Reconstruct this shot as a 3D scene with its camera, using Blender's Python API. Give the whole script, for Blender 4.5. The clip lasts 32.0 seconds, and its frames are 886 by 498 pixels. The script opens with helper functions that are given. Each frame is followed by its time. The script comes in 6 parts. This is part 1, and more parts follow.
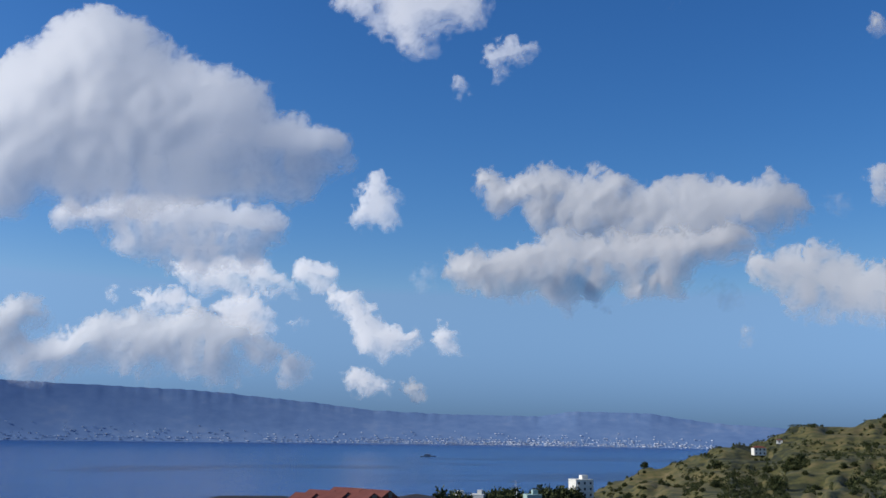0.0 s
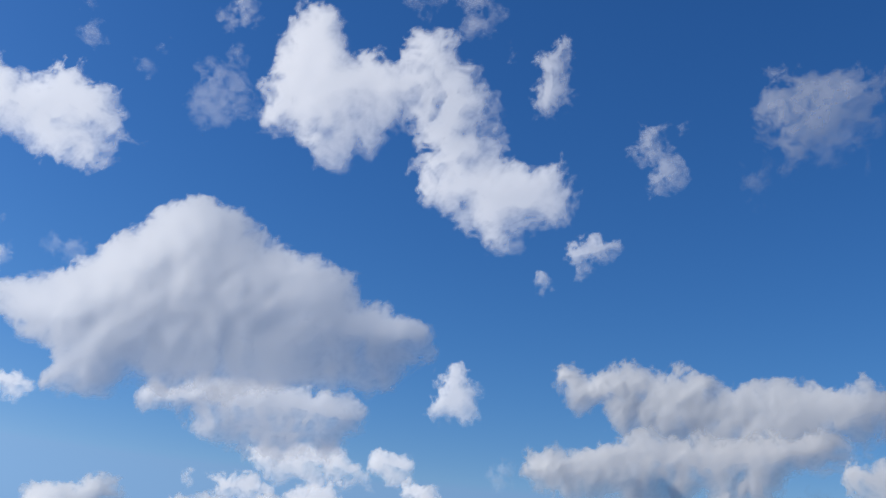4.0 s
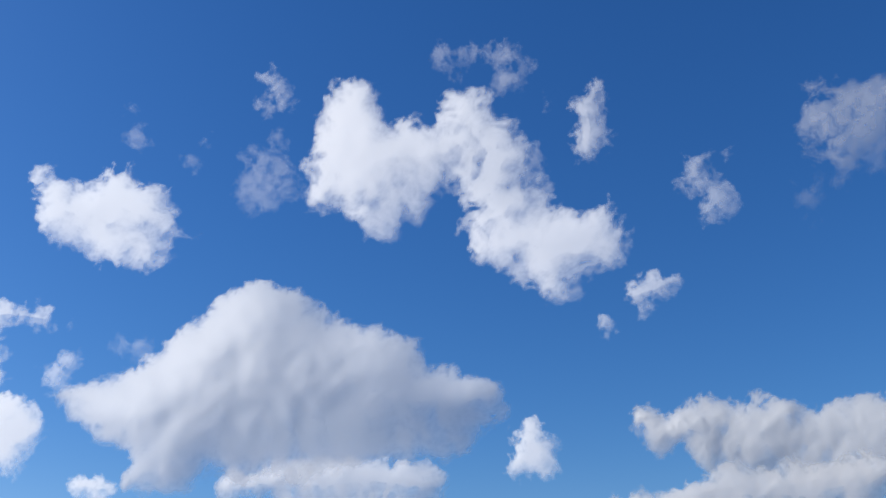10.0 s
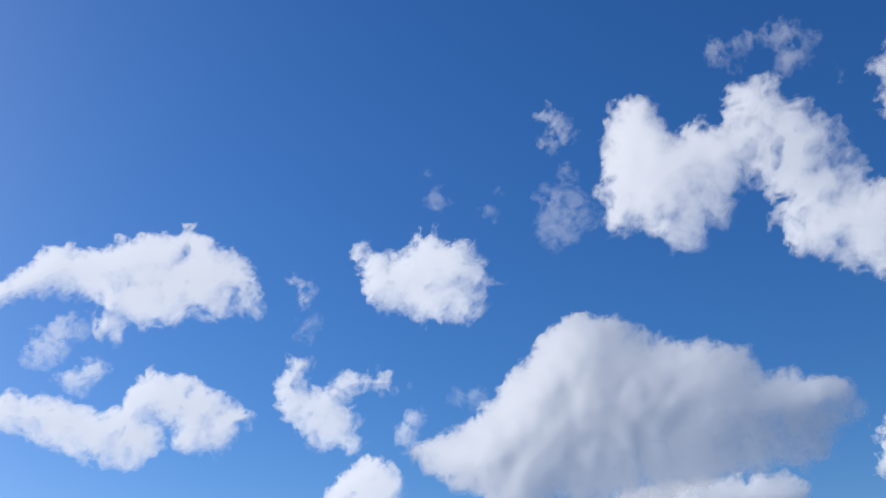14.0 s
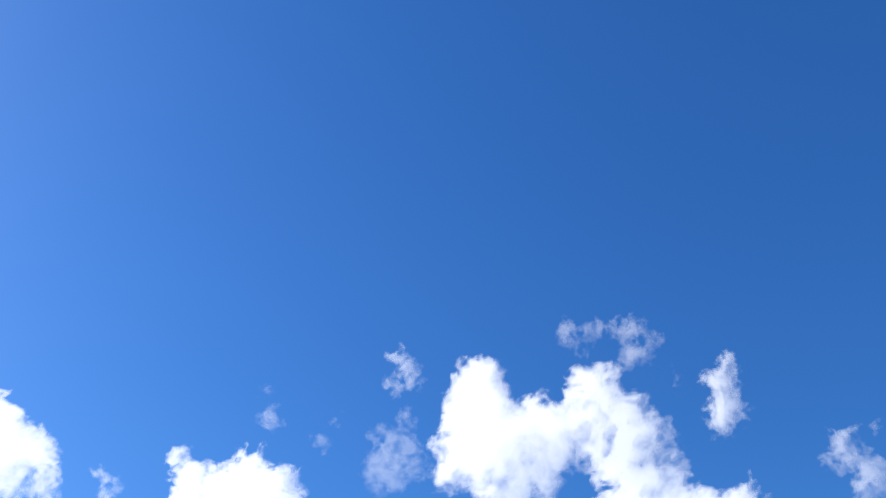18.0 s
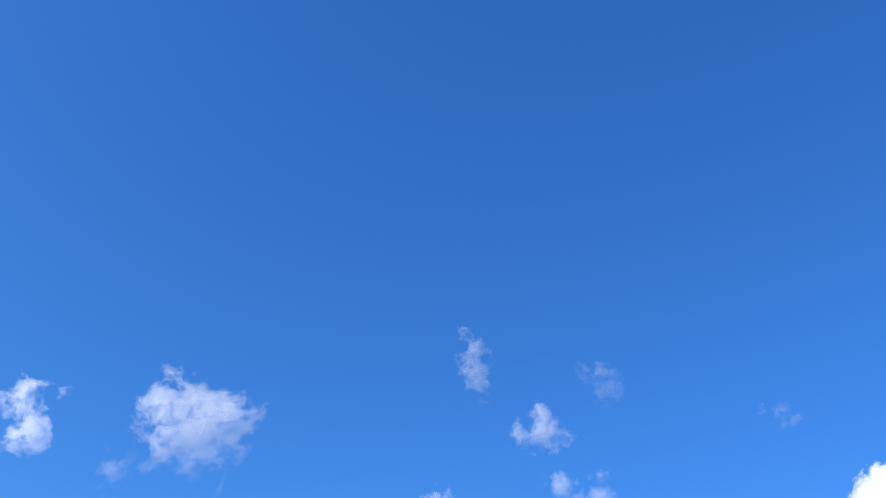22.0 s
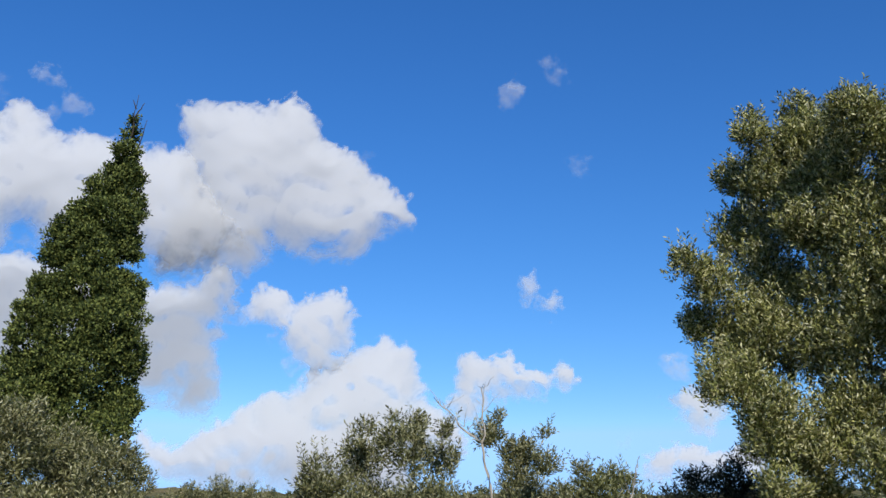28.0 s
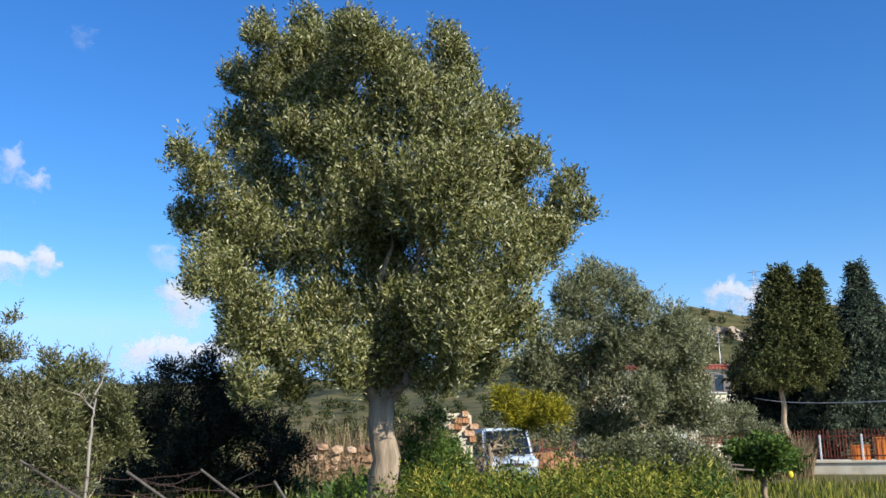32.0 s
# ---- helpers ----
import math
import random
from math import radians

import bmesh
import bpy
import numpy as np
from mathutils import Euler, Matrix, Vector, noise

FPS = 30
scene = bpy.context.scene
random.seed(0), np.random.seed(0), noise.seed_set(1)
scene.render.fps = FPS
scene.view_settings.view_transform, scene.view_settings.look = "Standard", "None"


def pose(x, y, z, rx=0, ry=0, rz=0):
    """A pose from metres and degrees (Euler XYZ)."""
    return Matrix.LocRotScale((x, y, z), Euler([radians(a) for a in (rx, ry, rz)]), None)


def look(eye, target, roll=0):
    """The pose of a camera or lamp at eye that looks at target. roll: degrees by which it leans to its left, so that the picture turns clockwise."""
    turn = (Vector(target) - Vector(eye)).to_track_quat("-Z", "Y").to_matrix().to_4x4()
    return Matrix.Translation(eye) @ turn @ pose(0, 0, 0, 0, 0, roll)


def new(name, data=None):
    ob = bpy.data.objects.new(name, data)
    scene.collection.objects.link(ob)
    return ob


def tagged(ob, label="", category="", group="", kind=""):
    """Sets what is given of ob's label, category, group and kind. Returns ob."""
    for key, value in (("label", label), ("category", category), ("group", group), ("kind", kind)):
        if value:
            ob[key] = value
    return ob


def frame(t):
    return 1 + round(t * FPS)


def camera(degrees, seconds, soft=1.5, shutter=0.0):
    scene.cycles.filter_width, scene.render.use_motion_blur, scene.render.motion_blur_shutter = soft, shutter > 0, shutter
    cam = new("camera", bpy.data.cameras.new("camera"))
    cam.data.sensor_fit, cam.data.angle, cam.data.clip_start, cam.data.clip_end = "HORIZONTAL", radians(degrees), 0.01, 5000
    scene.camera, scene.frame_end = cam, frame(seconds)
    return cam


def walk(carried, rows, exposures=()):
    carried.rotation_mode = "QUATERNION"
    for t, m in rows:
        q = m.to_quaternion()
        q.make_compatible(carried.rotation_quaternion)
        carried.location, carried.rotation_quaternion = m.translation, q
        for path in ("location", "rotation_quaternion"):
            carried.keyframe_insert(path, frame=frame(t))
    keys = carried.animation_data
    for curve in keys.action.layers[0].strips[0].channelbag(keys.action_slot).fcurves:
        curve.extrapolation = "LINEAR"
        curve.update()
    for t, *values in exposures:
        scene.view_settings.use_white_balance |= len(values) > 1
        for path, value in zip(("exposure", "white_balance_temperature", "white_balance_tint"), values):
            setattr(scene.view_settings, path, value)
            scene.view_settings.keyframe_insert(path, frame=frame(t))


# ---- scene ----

EYE = Vector((0.0, 0.0, 1.6))
cam = camera(49.0, 32.0)

# ---- the camera turns where it stands: seconds, yaw, pitch, roll ----
TURNS = """
0.0 -0.00 10.51 0.80
0.5 1.58 11.79 1.36
1.0 2.93 13.89 1.34
1.5 3.76 15.99 2.51
2.0 4.43 17.50 2.61
2.5 4.62 18.54 2.57
3.0 4.98 19.92 3.12
3.5 5.56 20.86 4.13
5.5 4.93 22.81 3.94
6.0 4.74 22.80 3.68
6.5 4.82 22.97 3.58
7.0 4.29 23.06 3.14
7.5 3.88 23.20 2.28
8.0 3.56 23.79 0.53
8.5 4.92 24.46 -0.22
9.0 5.86 24.74 -0.78
9.5 7.16 25.01 -0.87
10.0 9.09 25.00 -1.37
10.5 10.68 25.48 -1.73
11.0 12.15 26.01 -2.37
11.5 14.54 26.61 -2.92
12.0 19.27 27.26 -2.28
12.5 23.97 27.70 -3.13
13.0 27.11 27.29 -3.53
13.5 28.50 26.99 -3.74
15.5 30.57 33.47 -1.09
16.0 31.24 36.20 1.12
16.5 29.24 38.26 2.38
17.0 24.94 39.91 2.59
17.5 21.62 40.90 2.82
18.0 18.12 41.15 2.58
18.5 13.41 41.25 2.43
19.0 6.81 41.27 1.97
19.5 -0.46 41.60 2.49
20.0 -7.79 41.97 3.96
20.5 -15.80 42.27 4.36
21.0 -22.75 42.24 5.33
21.5 -27.54 42.69 6.15
22.0 -32.85 41.41 5.63
22.5 -38.76 38.76 5.53
23.0 -46.33 36.50 5.03
23.5 -52.66 33.67 4.00
24.0 -58.68 32.28 3.04
24.5 -63.49 30.61 2.54
25.0 -69.23 29.36 2.45
25.5 -74.29 28.10 2.20
27.5 -94.54 18.96 -0.83
28.0 -99.24 18.19 0.62
28.5 -103.13 17.21 1.00
29.0 -106.59 16.32 1.29
29.5 -110.56 15.51 1.12
30.0 -115.08 14.45 0.98
30.5 -119.29 13.75 1.00
31.0 -122.66 13.03 0.93
31.5 -125.57 12.40 0.02
32.0 -129.24 11.79 -1.10
"""


def turned(row):
    t, yaw, pitch, roll = (float(v) for v in row.split())
    reach = 0.1                              # held a little in front of the body
    a = radians(yaw)
    return t, pose(EYE.x - reach * math.sin(a), EYE.y + reach * math.cos(a), EYE.z, 90 + pitch, 0, yaw) @ pose(0, 0, 0, 0, 0, roll)


walk(cam, [turned(r) for r in TURNS.split("\n") if r.strip()],
     exposures=[(0.0, -0.36), (2.0, -0.48), (5.0, -0.3), (10.0, -0.24), (12.0, -0.16), (13.0, -0.33), (14.0, -0.28), (18.0, 0.38), (20.0, 0.62), (22.0, 0.78), (24.0, 0.16), (26.0, 0.08), (29.0, 0.06), (32.0, 0.32)])

# ---- daylight ----
SUN_AZ, SUN_EL = -94.0, 30.0                 # degrees, clockwise from +y, and above the horizon


def heading(az, el):
    a, e = radians(az), radians(el)
    return Vector((math.sin(a) * math.cos(e), math.cos(a) * math.cos(e), math.sin(e)))


def at(az, el, d):
    """The point d metres off, as seen from the eye."""
    return EYE + heading(az, el) * d


def plan(az, d, z=0.0):
    """The point d metres off over the ground."""
    return Vector((math.sin(radians(az)) * d, math.cos(radians(az)) * d, z))


world = bpy.data.worlds.new("sky")
scene.world = world
world.use_nodes = True
wn = world.node_tree.nodes
sky = wn.new("ShaderNodeTexSky")
sky.sky_type = "NISHITA"
sky.sun_disc = False
sky.sun_elevation = radians(SUN_EL)
sky.sun_rotation = radians(SUN_AZ)
sky.altitude = 100
sky.air_density, sky.dust_density, sky.ozone_density = 1.0, 0.6, 1.6
# the deep blue of clear winter air: green and red fall off faster than blue, and the horizon stays pale blue
wl = world.node_tree.links
split = wn.new("ShaderNodeSeparateColor")
wl.new(sky.outputs[0], split.inputs[0])
join = wn.new("ShaderNodeCombineColor")
for i, (power, gain, most) in enumerate(((3.1, 1.9, 0.32), (1.95, 0.93, 0.585))):
    ratio = None
    for op, value in (("DIVIDE", split.outputs[2]), ("POWER", power), ("MULTIPLY", gain), ("MINIMUM", most), ("MULTIPLY", split.outputs[2])):
        node = wn.new("ShaderNodeMath")
        node.operation = op
        wl.new(ratio or split.outputs[i], node.inputs[0])
        if isinstance(value, float):
            node.inputs[1].default_value = value
        else:
            wl.new(value, node.inputs[1])
        ratio = node.outputs[0]
    wl.new(ratio, join.inputs[i])
wl.new(split.outputs[2], join.inputs[2])
wl.new(join.outputs[0], wn["Background"].inputs["Color"])
wn["Background"].inputs["Strength"].default_value = 0.15

lamp = bpy.data.lights.new("sun", "SUN")
lamp.energy, lamp.angle, lamp.color = 5.0, radians(0.5), (1.0, 0.95, 0.87)
sun = new("sun", lamp)
sun.matrix_world = look(heading(SUN_AZ, SUN_EL) * 100, (0, 0, 0))

# ---- numbers for uneven things ----


def hashed(i, j, k, seed):
    n = (i * 374761393 + j * 668265263 + k * 2147483647 + seed * 974711) & 0xFFFFFFFF
    n = ((n ^ (n >> 13)) * 1274126177) & 0xFFFFFFFF
    n = ((n ^ (n >> 16)) * 2246822519) & 0xFFFFFFFF
    return ((n ^ (n >> 15)) & 0xFFFFFF) / float(0xFFFFFF)


def lumps(x, y, seed=0):
    """Smooth noise from 0 to 1 over arrays of x and y."""
    i, j = np.floor(x).astype(np.int64), np.floor(y).astype(np.int64)
    u, v = x - i, y - j
    u, v = u * u * u * (u * (u * 6 - 15) + 10), v * v * v * (v * (v * 6 - 15) + 10)
    k = np.zeros_like(i)
    a, b = hashed(i, j, k, seed), hashed(i + 1, j, k, seed)
    c, d = hashed(i, j + 1, k, seed), hashed(i + 1, j + 1, k, seed)
    return (a * (1 - u) + b * u) * (1 - v) + (c * (1 - u) + d * u) * v


def rough(x, y, octaves=5, seed=0, gain=0.5):
    out, amp, total = np.zeros_like(x), 1.0, 0.0
    for o in range(octaves):
        out = out + amp * lumps(x * 2 ** o + 17.3 * o, y * 2 ** o - 9.1 * o, seed + o)
        total, amp = total + amp, amp * gain
    return out / total


def puffs(x, y, seed=0):
    """Rounded heaps, 0 to 1: one in every cell."""
    i, j = np.floor(x).astype(np.int64), np.floor(y).astype(np.int64)
    best = np.full(x.shape, 9.0)
    for a in (-1, 0, 1):
        for b in (-1, 0, 1):
            k = np.zeros_like(i)
            px = i + a + hashed(i + a, j + b, k, seed)
            py = j + b + hashed(i + a, j + b, k + 1, seed)
            best = np.minimum(best, (x - px) ** 2 + (y - py) ** 2)
    return np.sqrt(np.clip(1 - best * 0.75, 0, 1))


def mesh_of(name, verts, faces, smooth=False):
    me = bpy.data.meshes.new(name)
    me.from_pydata(verts.tolist() if isinstance(verts, np.ndarray) else [tuple(v) for v in verts], [],
                   faces.tolist() if isinstance(faces, np.ndarray) else faces)
    if smooth:
        me.polygons.foreach_set("use_smooth", np.ones(len(me.polygons), dtype=bool))
    me.update()
    return me


def part(name, me, material, parent=None, label=""):
    """Links a mesh or a bmesh as one object under a thing or a part."""
    if isinstance(me, bmesh.types.BMesh):
        bm, me = me, bpy.data.meshes.new(name)
        bm.to_mesh(me)
        bm.free()
    if material is not None and not me.materials:
        me.materials.append(material)
    ob = new(name, me)
    if parent is not None:
        ob.parent = parent
    if label:
        ob["label"] = label
    return ob


def thing(name, place, label, category, group="", rz=0.0):
    ob = new(name)
    ob.empty_display_size = 0.2
    ob.matrix_basis = pose(place[0], place[1], place[2], 0, 0, rz)
    return tagged(ob, label, category, group)


# ---- materials ----


def material(name, rough_=0.8, metal=0.0):
    m = bpy.data.materials.new(name)
    m.use_nodes = True
    b = m.node_tree.nodes["Principled BSDF"]
    b.inputs["Roughness"].default_value, b.inputs["Metallic"].default_value = rough_, metal
    return m, m.node_tree.nodes, m.node_tree.links, b


def ramp(nodes, stops):
    r = nodes.new("ShaderNodeValToRGB")
    while len(r.color_ramp.elements) < len(stops):
        r.color_ramp.elements.new(0.5)
    for e, (p, col) in zip(r.color_ramp.elements, stops):
        e.position, e.color = p, (*col, 1)
    return r


def grained(name, stops, scale=5.0, rough_=0.85, bump=0.3, detail=6.0, random_=0.0, island=0.0, stretch=(1, 1, 1), metal=0.0, coarse=0.0, spec=0.3):
    """Colour from noise at two scales, with a little relief."""
    m, n, l, b = material(name, rough_, metal)
    b.inputs["Specular IOR Level"].default_value = spec
    co = n.new("ShaderNodeTexCoord")
    mp = n.new("ShaderNodeMapping")
    mp.inputs["Scale"].default_value = stretch
    l.new(co.outputs["Object"], mp.inputs["Vector"])
    t = n.new("ShaderNodeTexNoise")
    t.inputs["Scale"].default_value, t.inputs["Detail"].default_value = scale, detail
    l.new(mp.outputs[0], t.inputs["Vector"])
    value = t.outputs["Fac"]
    big = n.new("ShaderNodeTexNoise")
    big.inputs["Scale"].default_value, big.inputs["Detail"].default_value = (coarse or scale * 0.13), 3
    l.new(mp.outputs[0], big.inputs["Vector"])
    mix = n.new("ShaderNodeMix")
    mix.inputs[0].default_value = 0.45
    l.new(value, mix.inputs[2])
    l.new(big.outputs["Fac"], mix.inputs[3])
    value = mix.outputs[0]
    for amount, kind, out in ((random_, "ShaderNodeObjectInfo", "Random"), (island, "ShaderNodeNewGeometry", "Random Per Island")):
        if amount:
            src = n.new(kind)
            ma = n.new("ShaderNodeMath")
            ma.operation = "MULTIPLY_ADD"
            l.new(src.outputs[out], ma.inputs[0])
            ma.inputs[1].default_value = amount
            ad = n.new("ShaderNodeMath")
            ad.operation = "SUBTRACT"
            l.new(value, ad.inputs[0])
            ad.inputs[1].default_value = amount / 2
            l.new(ad.outputs[0], ma.inputs[2])
            value = ma.outputs[0]
    r = ramp(n, stops)
    l.new(value, r.inputs[0])
    l.new(r.outputs[0], b.inputs["Base Color"])
    if bump:
        bp = n.new("ShaderNodeBump")
        bp.inputs["Strength"].default_value, bp.inputs["Distance"].default_value = bump, 0.05
        l.new(t.outputs["Fac"], bp.inputs["Height"])
        l.new(bp.outputs[0], b.inputs["Normal"])
    return m


def leafy(name, stops, shine=0.45, glow=0.25):
    """Leaves: each its own shade, some light through them."""
    m, n, l, b = material(name, shine)
    b.inputs["Specular IOR Level"].default_value = 0.15
    g = n.new("ShaderNodeNewGeometry")
    co = n.new("ShaderNodeTexCoord")
    t = n.new("ShaderNodeTexNoise")
    t.inputs["Scale"].default_value = 1.1
    l.new(co.outputs["Object"], t.inputs["Vector"])
    mix = n.new("ShaderNodeMix")
    mix.inputs[0].default_value = 0.25
    l.new(g.outputs["Random Per Island"], mix.inputs[2])
    l.new(t.outputs["Fac"], mix.inputs[3])
    r = ramp(n, stops)
    l.new(mix.outputs[0], r.inputs[0])
    l.new(r.outputs[0], b.inputs["Base Color"])
    tr = n.new("ShaderNodeBsdfTranslucent")
    l.new(r.outputs[0], tr.inputs["Color"])
    mx = n.new("ShaderNodeMixShader")
    mx.inputs[0].default_value = glow
    l.new(b.outputs[0], mx.inputs[1])
    l.new(tr.outputs[0], mx.inputs[2])
    l.new(mx.outputs[0], n["Material Output"].inputs["Surface"])
    return m


def cloud_stuff():
    """Water droplets: white, light goes through, thin where the cloud is thin."""
    m = bpy.data.materials.new("cloud vapour")
    m.use_nodes = True
    n, l = m.node_tree.nodes, m.node_tree.links
    n.remove(n["Principled BSDF"])
    def field(label):
        a = n.new("ShaderNodeAttribute")
        a.attribute_name = label
        return a.outputs["Fac"]

    def sums(op, a, b):
        x = n.new("ShaderNodeMath")
        x.operation = op
        for socket, v in zip(x.inputs, (a, b)):
            if isinstance(v, float):
                socket.default_value = v
            else:
                l.new(v, socket)
        return x.outputs[0]

    co = n.new("ShaderNodeTexCoord")
    t = n.new("ShaderNodeTexNoise")
    t.inputs["Scale"].default_value, t.inputs["Detail"].default_value, t.inputs["Roughness"].default_value = 0.0075, 9, 0.54
    t.inputs["Distortion"].default_value = 0.9
    l.new(co.outputs["Object"], t.inputs["Vector"])
    # curls at the rim, shreds further in, and a see-through fall-off
    torn = sums("MULTIPLY", sums("SUBTRACT", t.outputs["Fac"], 0.5), 1.75)
    inside = sums("DIVIDE", field("inside"), field("softness"))
    thick = sums("MAXIMUM", sums("ADD", inside, torn), 0.0)
    through_ = sums("POWER", 2.718, sums("MULTIPLY", sums("POWER", thick, 1.5), -2.6))
    solid = sums("SUBTRACT", 1.0, through_)
    ex = n.new("ShaderNodeMath")
    ex.operation = "SUBTRACT"
    ex.inputs[0].default_value = 1.0
    l.new(sums("MULTIPLY", solid, field("veil")), ex.inputs[1])
    # backlit clouds get a paler colour; their soft shading is put into custom normals
    wrap = n.new("ShaderNodeBsdfDiffuse")
    wrap.inputs["Color"].default_value = (0.60, 0.59, 0.575, 1)
    seep = n.new("ShaderNodeBsdfTranslucent")
    seep.inputs["Color"].default_value = (0.80, 0.785, 0.76, 1)
    body = n.new("ShaderNodeMixShader")
    l.new(field("backlit"), body.inputs[0])
    l.new(wrap.outputs[0], body.inputs[1])
    l.new(seep.outputs[0], body.inputs[2])
    clear = n.new("ShaderNodeBsdfTransparent")
    mx = n.new("ShaderNodeMixShader")
    l.new(ex.outputs[0], mx.inputs[0])
    l.new(body.outputs[0], mx.inputs[1])
    l.new(clear.outputs[0], mx.inputs[2])
    l.new(mx.outputs[0], n["Material Output"].inputs["Surface"])
    return m


VAPOUR = cloud_stuff()

# ---- sea, far coast and land ----
SEA = -66.7


def curve(points):
    a = np.array(points, dtype=float)
    return lambda x: np.interp(x, a[:, 0], a[:, 1])


RANGE_TOP = curve([(-60, 1.6), (-40, 2.1), (-24, 2.28), (-18.5, 2.12), (-13.9, 2.0), (-9.2, 1.6), (-3.9, 1.04), (0, 0.87), (5.6, 0.81), (7.8, 1.12),
                   (12, 1.05), (15, 0.58), (19.5, 0.26), (21, 0.0), (26, -0.4), (40, -0.8)])
HILL_TOP = curve([(-180, -6), (0, -6), (5, -4.9), (7.2, -3.85), (10.3, -2.7), (13.5, -1.85), (16.5, -0.72), (19.5, 0.0), (21.9, 0.58), (24.3, 1.05), (30, 2.2), (45, 3.5), (60, 4),
                  (84, 3.9), (110, 4.1), (125, 4.4), (137, 5.6), (143.5, 7.8), (146.3, 7.2), (152, 7.6), (165, 6), (180, 3)])


def ground_height(az, r):
    """Height of the land at a bearing (degrees) and a distance."""
    top = HILL_TOP(az)
    garden = np.clip((az - 45) / 20, 0, 1) * np.clip((200 - az) / 20, 0, 1)
    near = 0.02 * np.clip(r - 6, 0, None)
    fall = -0.10 * np.clip(r - 18, 0, None)
    rise_el = -6 + (top + 6) * np.clip((r - 120) / 640, 0, 1) ** 0.8
    slope_ = 1.6 + r * np.tan(np.radians(rise_el))
    bump = (rough(az * 0.5, r * 0.012, 5, 5) - 0.5) * np.clip((r - 150) / 300, 0, 1) * 16
    front = np.where(r < 120, fall, np.minimum(slope_, 1.6 + 760 * np.tan(np.radians(top)) - (r - 760).clip(0) * 0.14)) + bump
    g_el = -1.04 + (top + 1.04) * np.clip((r - 55) / 330, 0, 1)
    front = front + 0.9 * np.sin(front * 1.15 + 2.5 * rough(az * 0.3, r * 0.006, 3, 8)) * np.clip((r - 180) / 120, 0, 1)   # terraces
    back = np.where(r < 45, near, np.where(r < 385, 1.6 + r * np.tan(np.radians(g_el)), 1.6 + 385 * np.tan(np.radians(top)) + (r - 385) * 0.02)) + bump * 0.4
    return front * (1 - garden) + back * garden


def ground_at(az, d):
    return float(ground_height(np.array(float(az)), np.array(float(d))))


azs = np.concatenate([np.arange(-180, -30, 3.0), np.arange(-30, 30, 0.2), np.arange(30, 70, 1.0), np.arange(70, 160, 0.35), np.arange(160, 180.1, 4.0)])
rs = np.concatenate([[0.0], np.geomspace(1.5, 60, 26), np.linspace(64, 420, 50), np.linspace(430, 1150, 62), [1300, 1600, 2200]])
AZ, RR = np.meshgrid(azs, rs)
HH = ground_height(AZ, RR)
HH = np.where(RR < 5, 0.0 * HH, HH)
GV = np.stack([np.sin(np.radians(AZ)) * RR, np.cos(np.radians(AZ)) * RR, HH], -1).reshape(-1, 3)
ix = np.arange(AZ.size).reshape(AZ.shape)
GF = np.stack([ix[:-1, :-1].ravel(), ix[1:, :-1].ravel(), ix[1:, 1:].ravel(), ix[:-1, 1:].ravel()], 1)
LAND = grained("grass and scrub", [(0.34, (0.012, 0.015, 0.005)), (0.43, (0.035, 0.038, 0.010)), (0.5, (0.085, 0.08, 0.02)), (0.6, (0.15, 0.118, 0.04)), (0.72, (0.20, 0.145, 0.07))], scale=0.11, detail=11.0, bump=0.5, coarse=0.012, stretch=(1, 1, 4))
ground = part("ground", mesh_of("ground", GV, GF, True), LAND)
tagged(ground, "grassy hillside with olive scrub and dry terraces", "ground", kind="structure")


def water():
    m, n, l, b = material("sea water", 0.22)
    b.inputs["Base Color"].default_value = (0.008, 0.045, 0.13, 1)
    b.inputs["IOR"].default_value = 1.33
    b.inputs["Specular IOR Level"].default_value = 0.14
    co = n.new("ShaderNodeTexCoord")
    mp = n.new("ShaderNodeMapping")
    mp.inputs["Scale"].default_value = (0.004, 0.02, 1)
    l.new(co.outputs["Object"], mp.inputs["Vector"])
    t = n.new("ShaderNodeTexNoise")
    t.inputs["Scale"].default_value, t.inputs["Detail"].default_value = 1.0, 5
    l.new(mp.outputs[0], t.inputs["Vector"])
    r = ramp(n, [(0.35, (0.005, 0.055, 0.20)), (0.7, (0.010, 0.08, 0.27))])
    l.new(t.outputs["Fac"], r.inputs[0])
    l.new(r.outputs[0], b.inputs["Base Color"])
    w = n.new("ShaderNodeTexNoise")
    w.inputs["Scale"].default_value, w.inputs["Detail"].default_value = 0.08, 6
    l.new(co.outputs["Object"], w.inputs["Vector"])
    bp = n.new("ShaderNodeBump")
    bp.inputs["Strength"].default_value, bp.inputs["Distance"].default_value = 1.0, 2.0
    l.new(w.outputs["Fac"], bp.inputs["Height"])
    l.new(bp.outputs[0], b.inputs["Normal"])
    return m


SEA_WATER = water()
ring = [plan(a, 4960, SEA) for a in range(0, 360, 3)]
sea = part("sea", mesh_of("sea", [Vector((0, 0, SEA))] + ring, [(0, i + 1, (i + 1) % len(ring) + 1) for i in range(len(ring))][::-1]), SEA_WATER)
tagged(sea, "calm deep blue strait of sea below the hills", "sea", kind="structure")

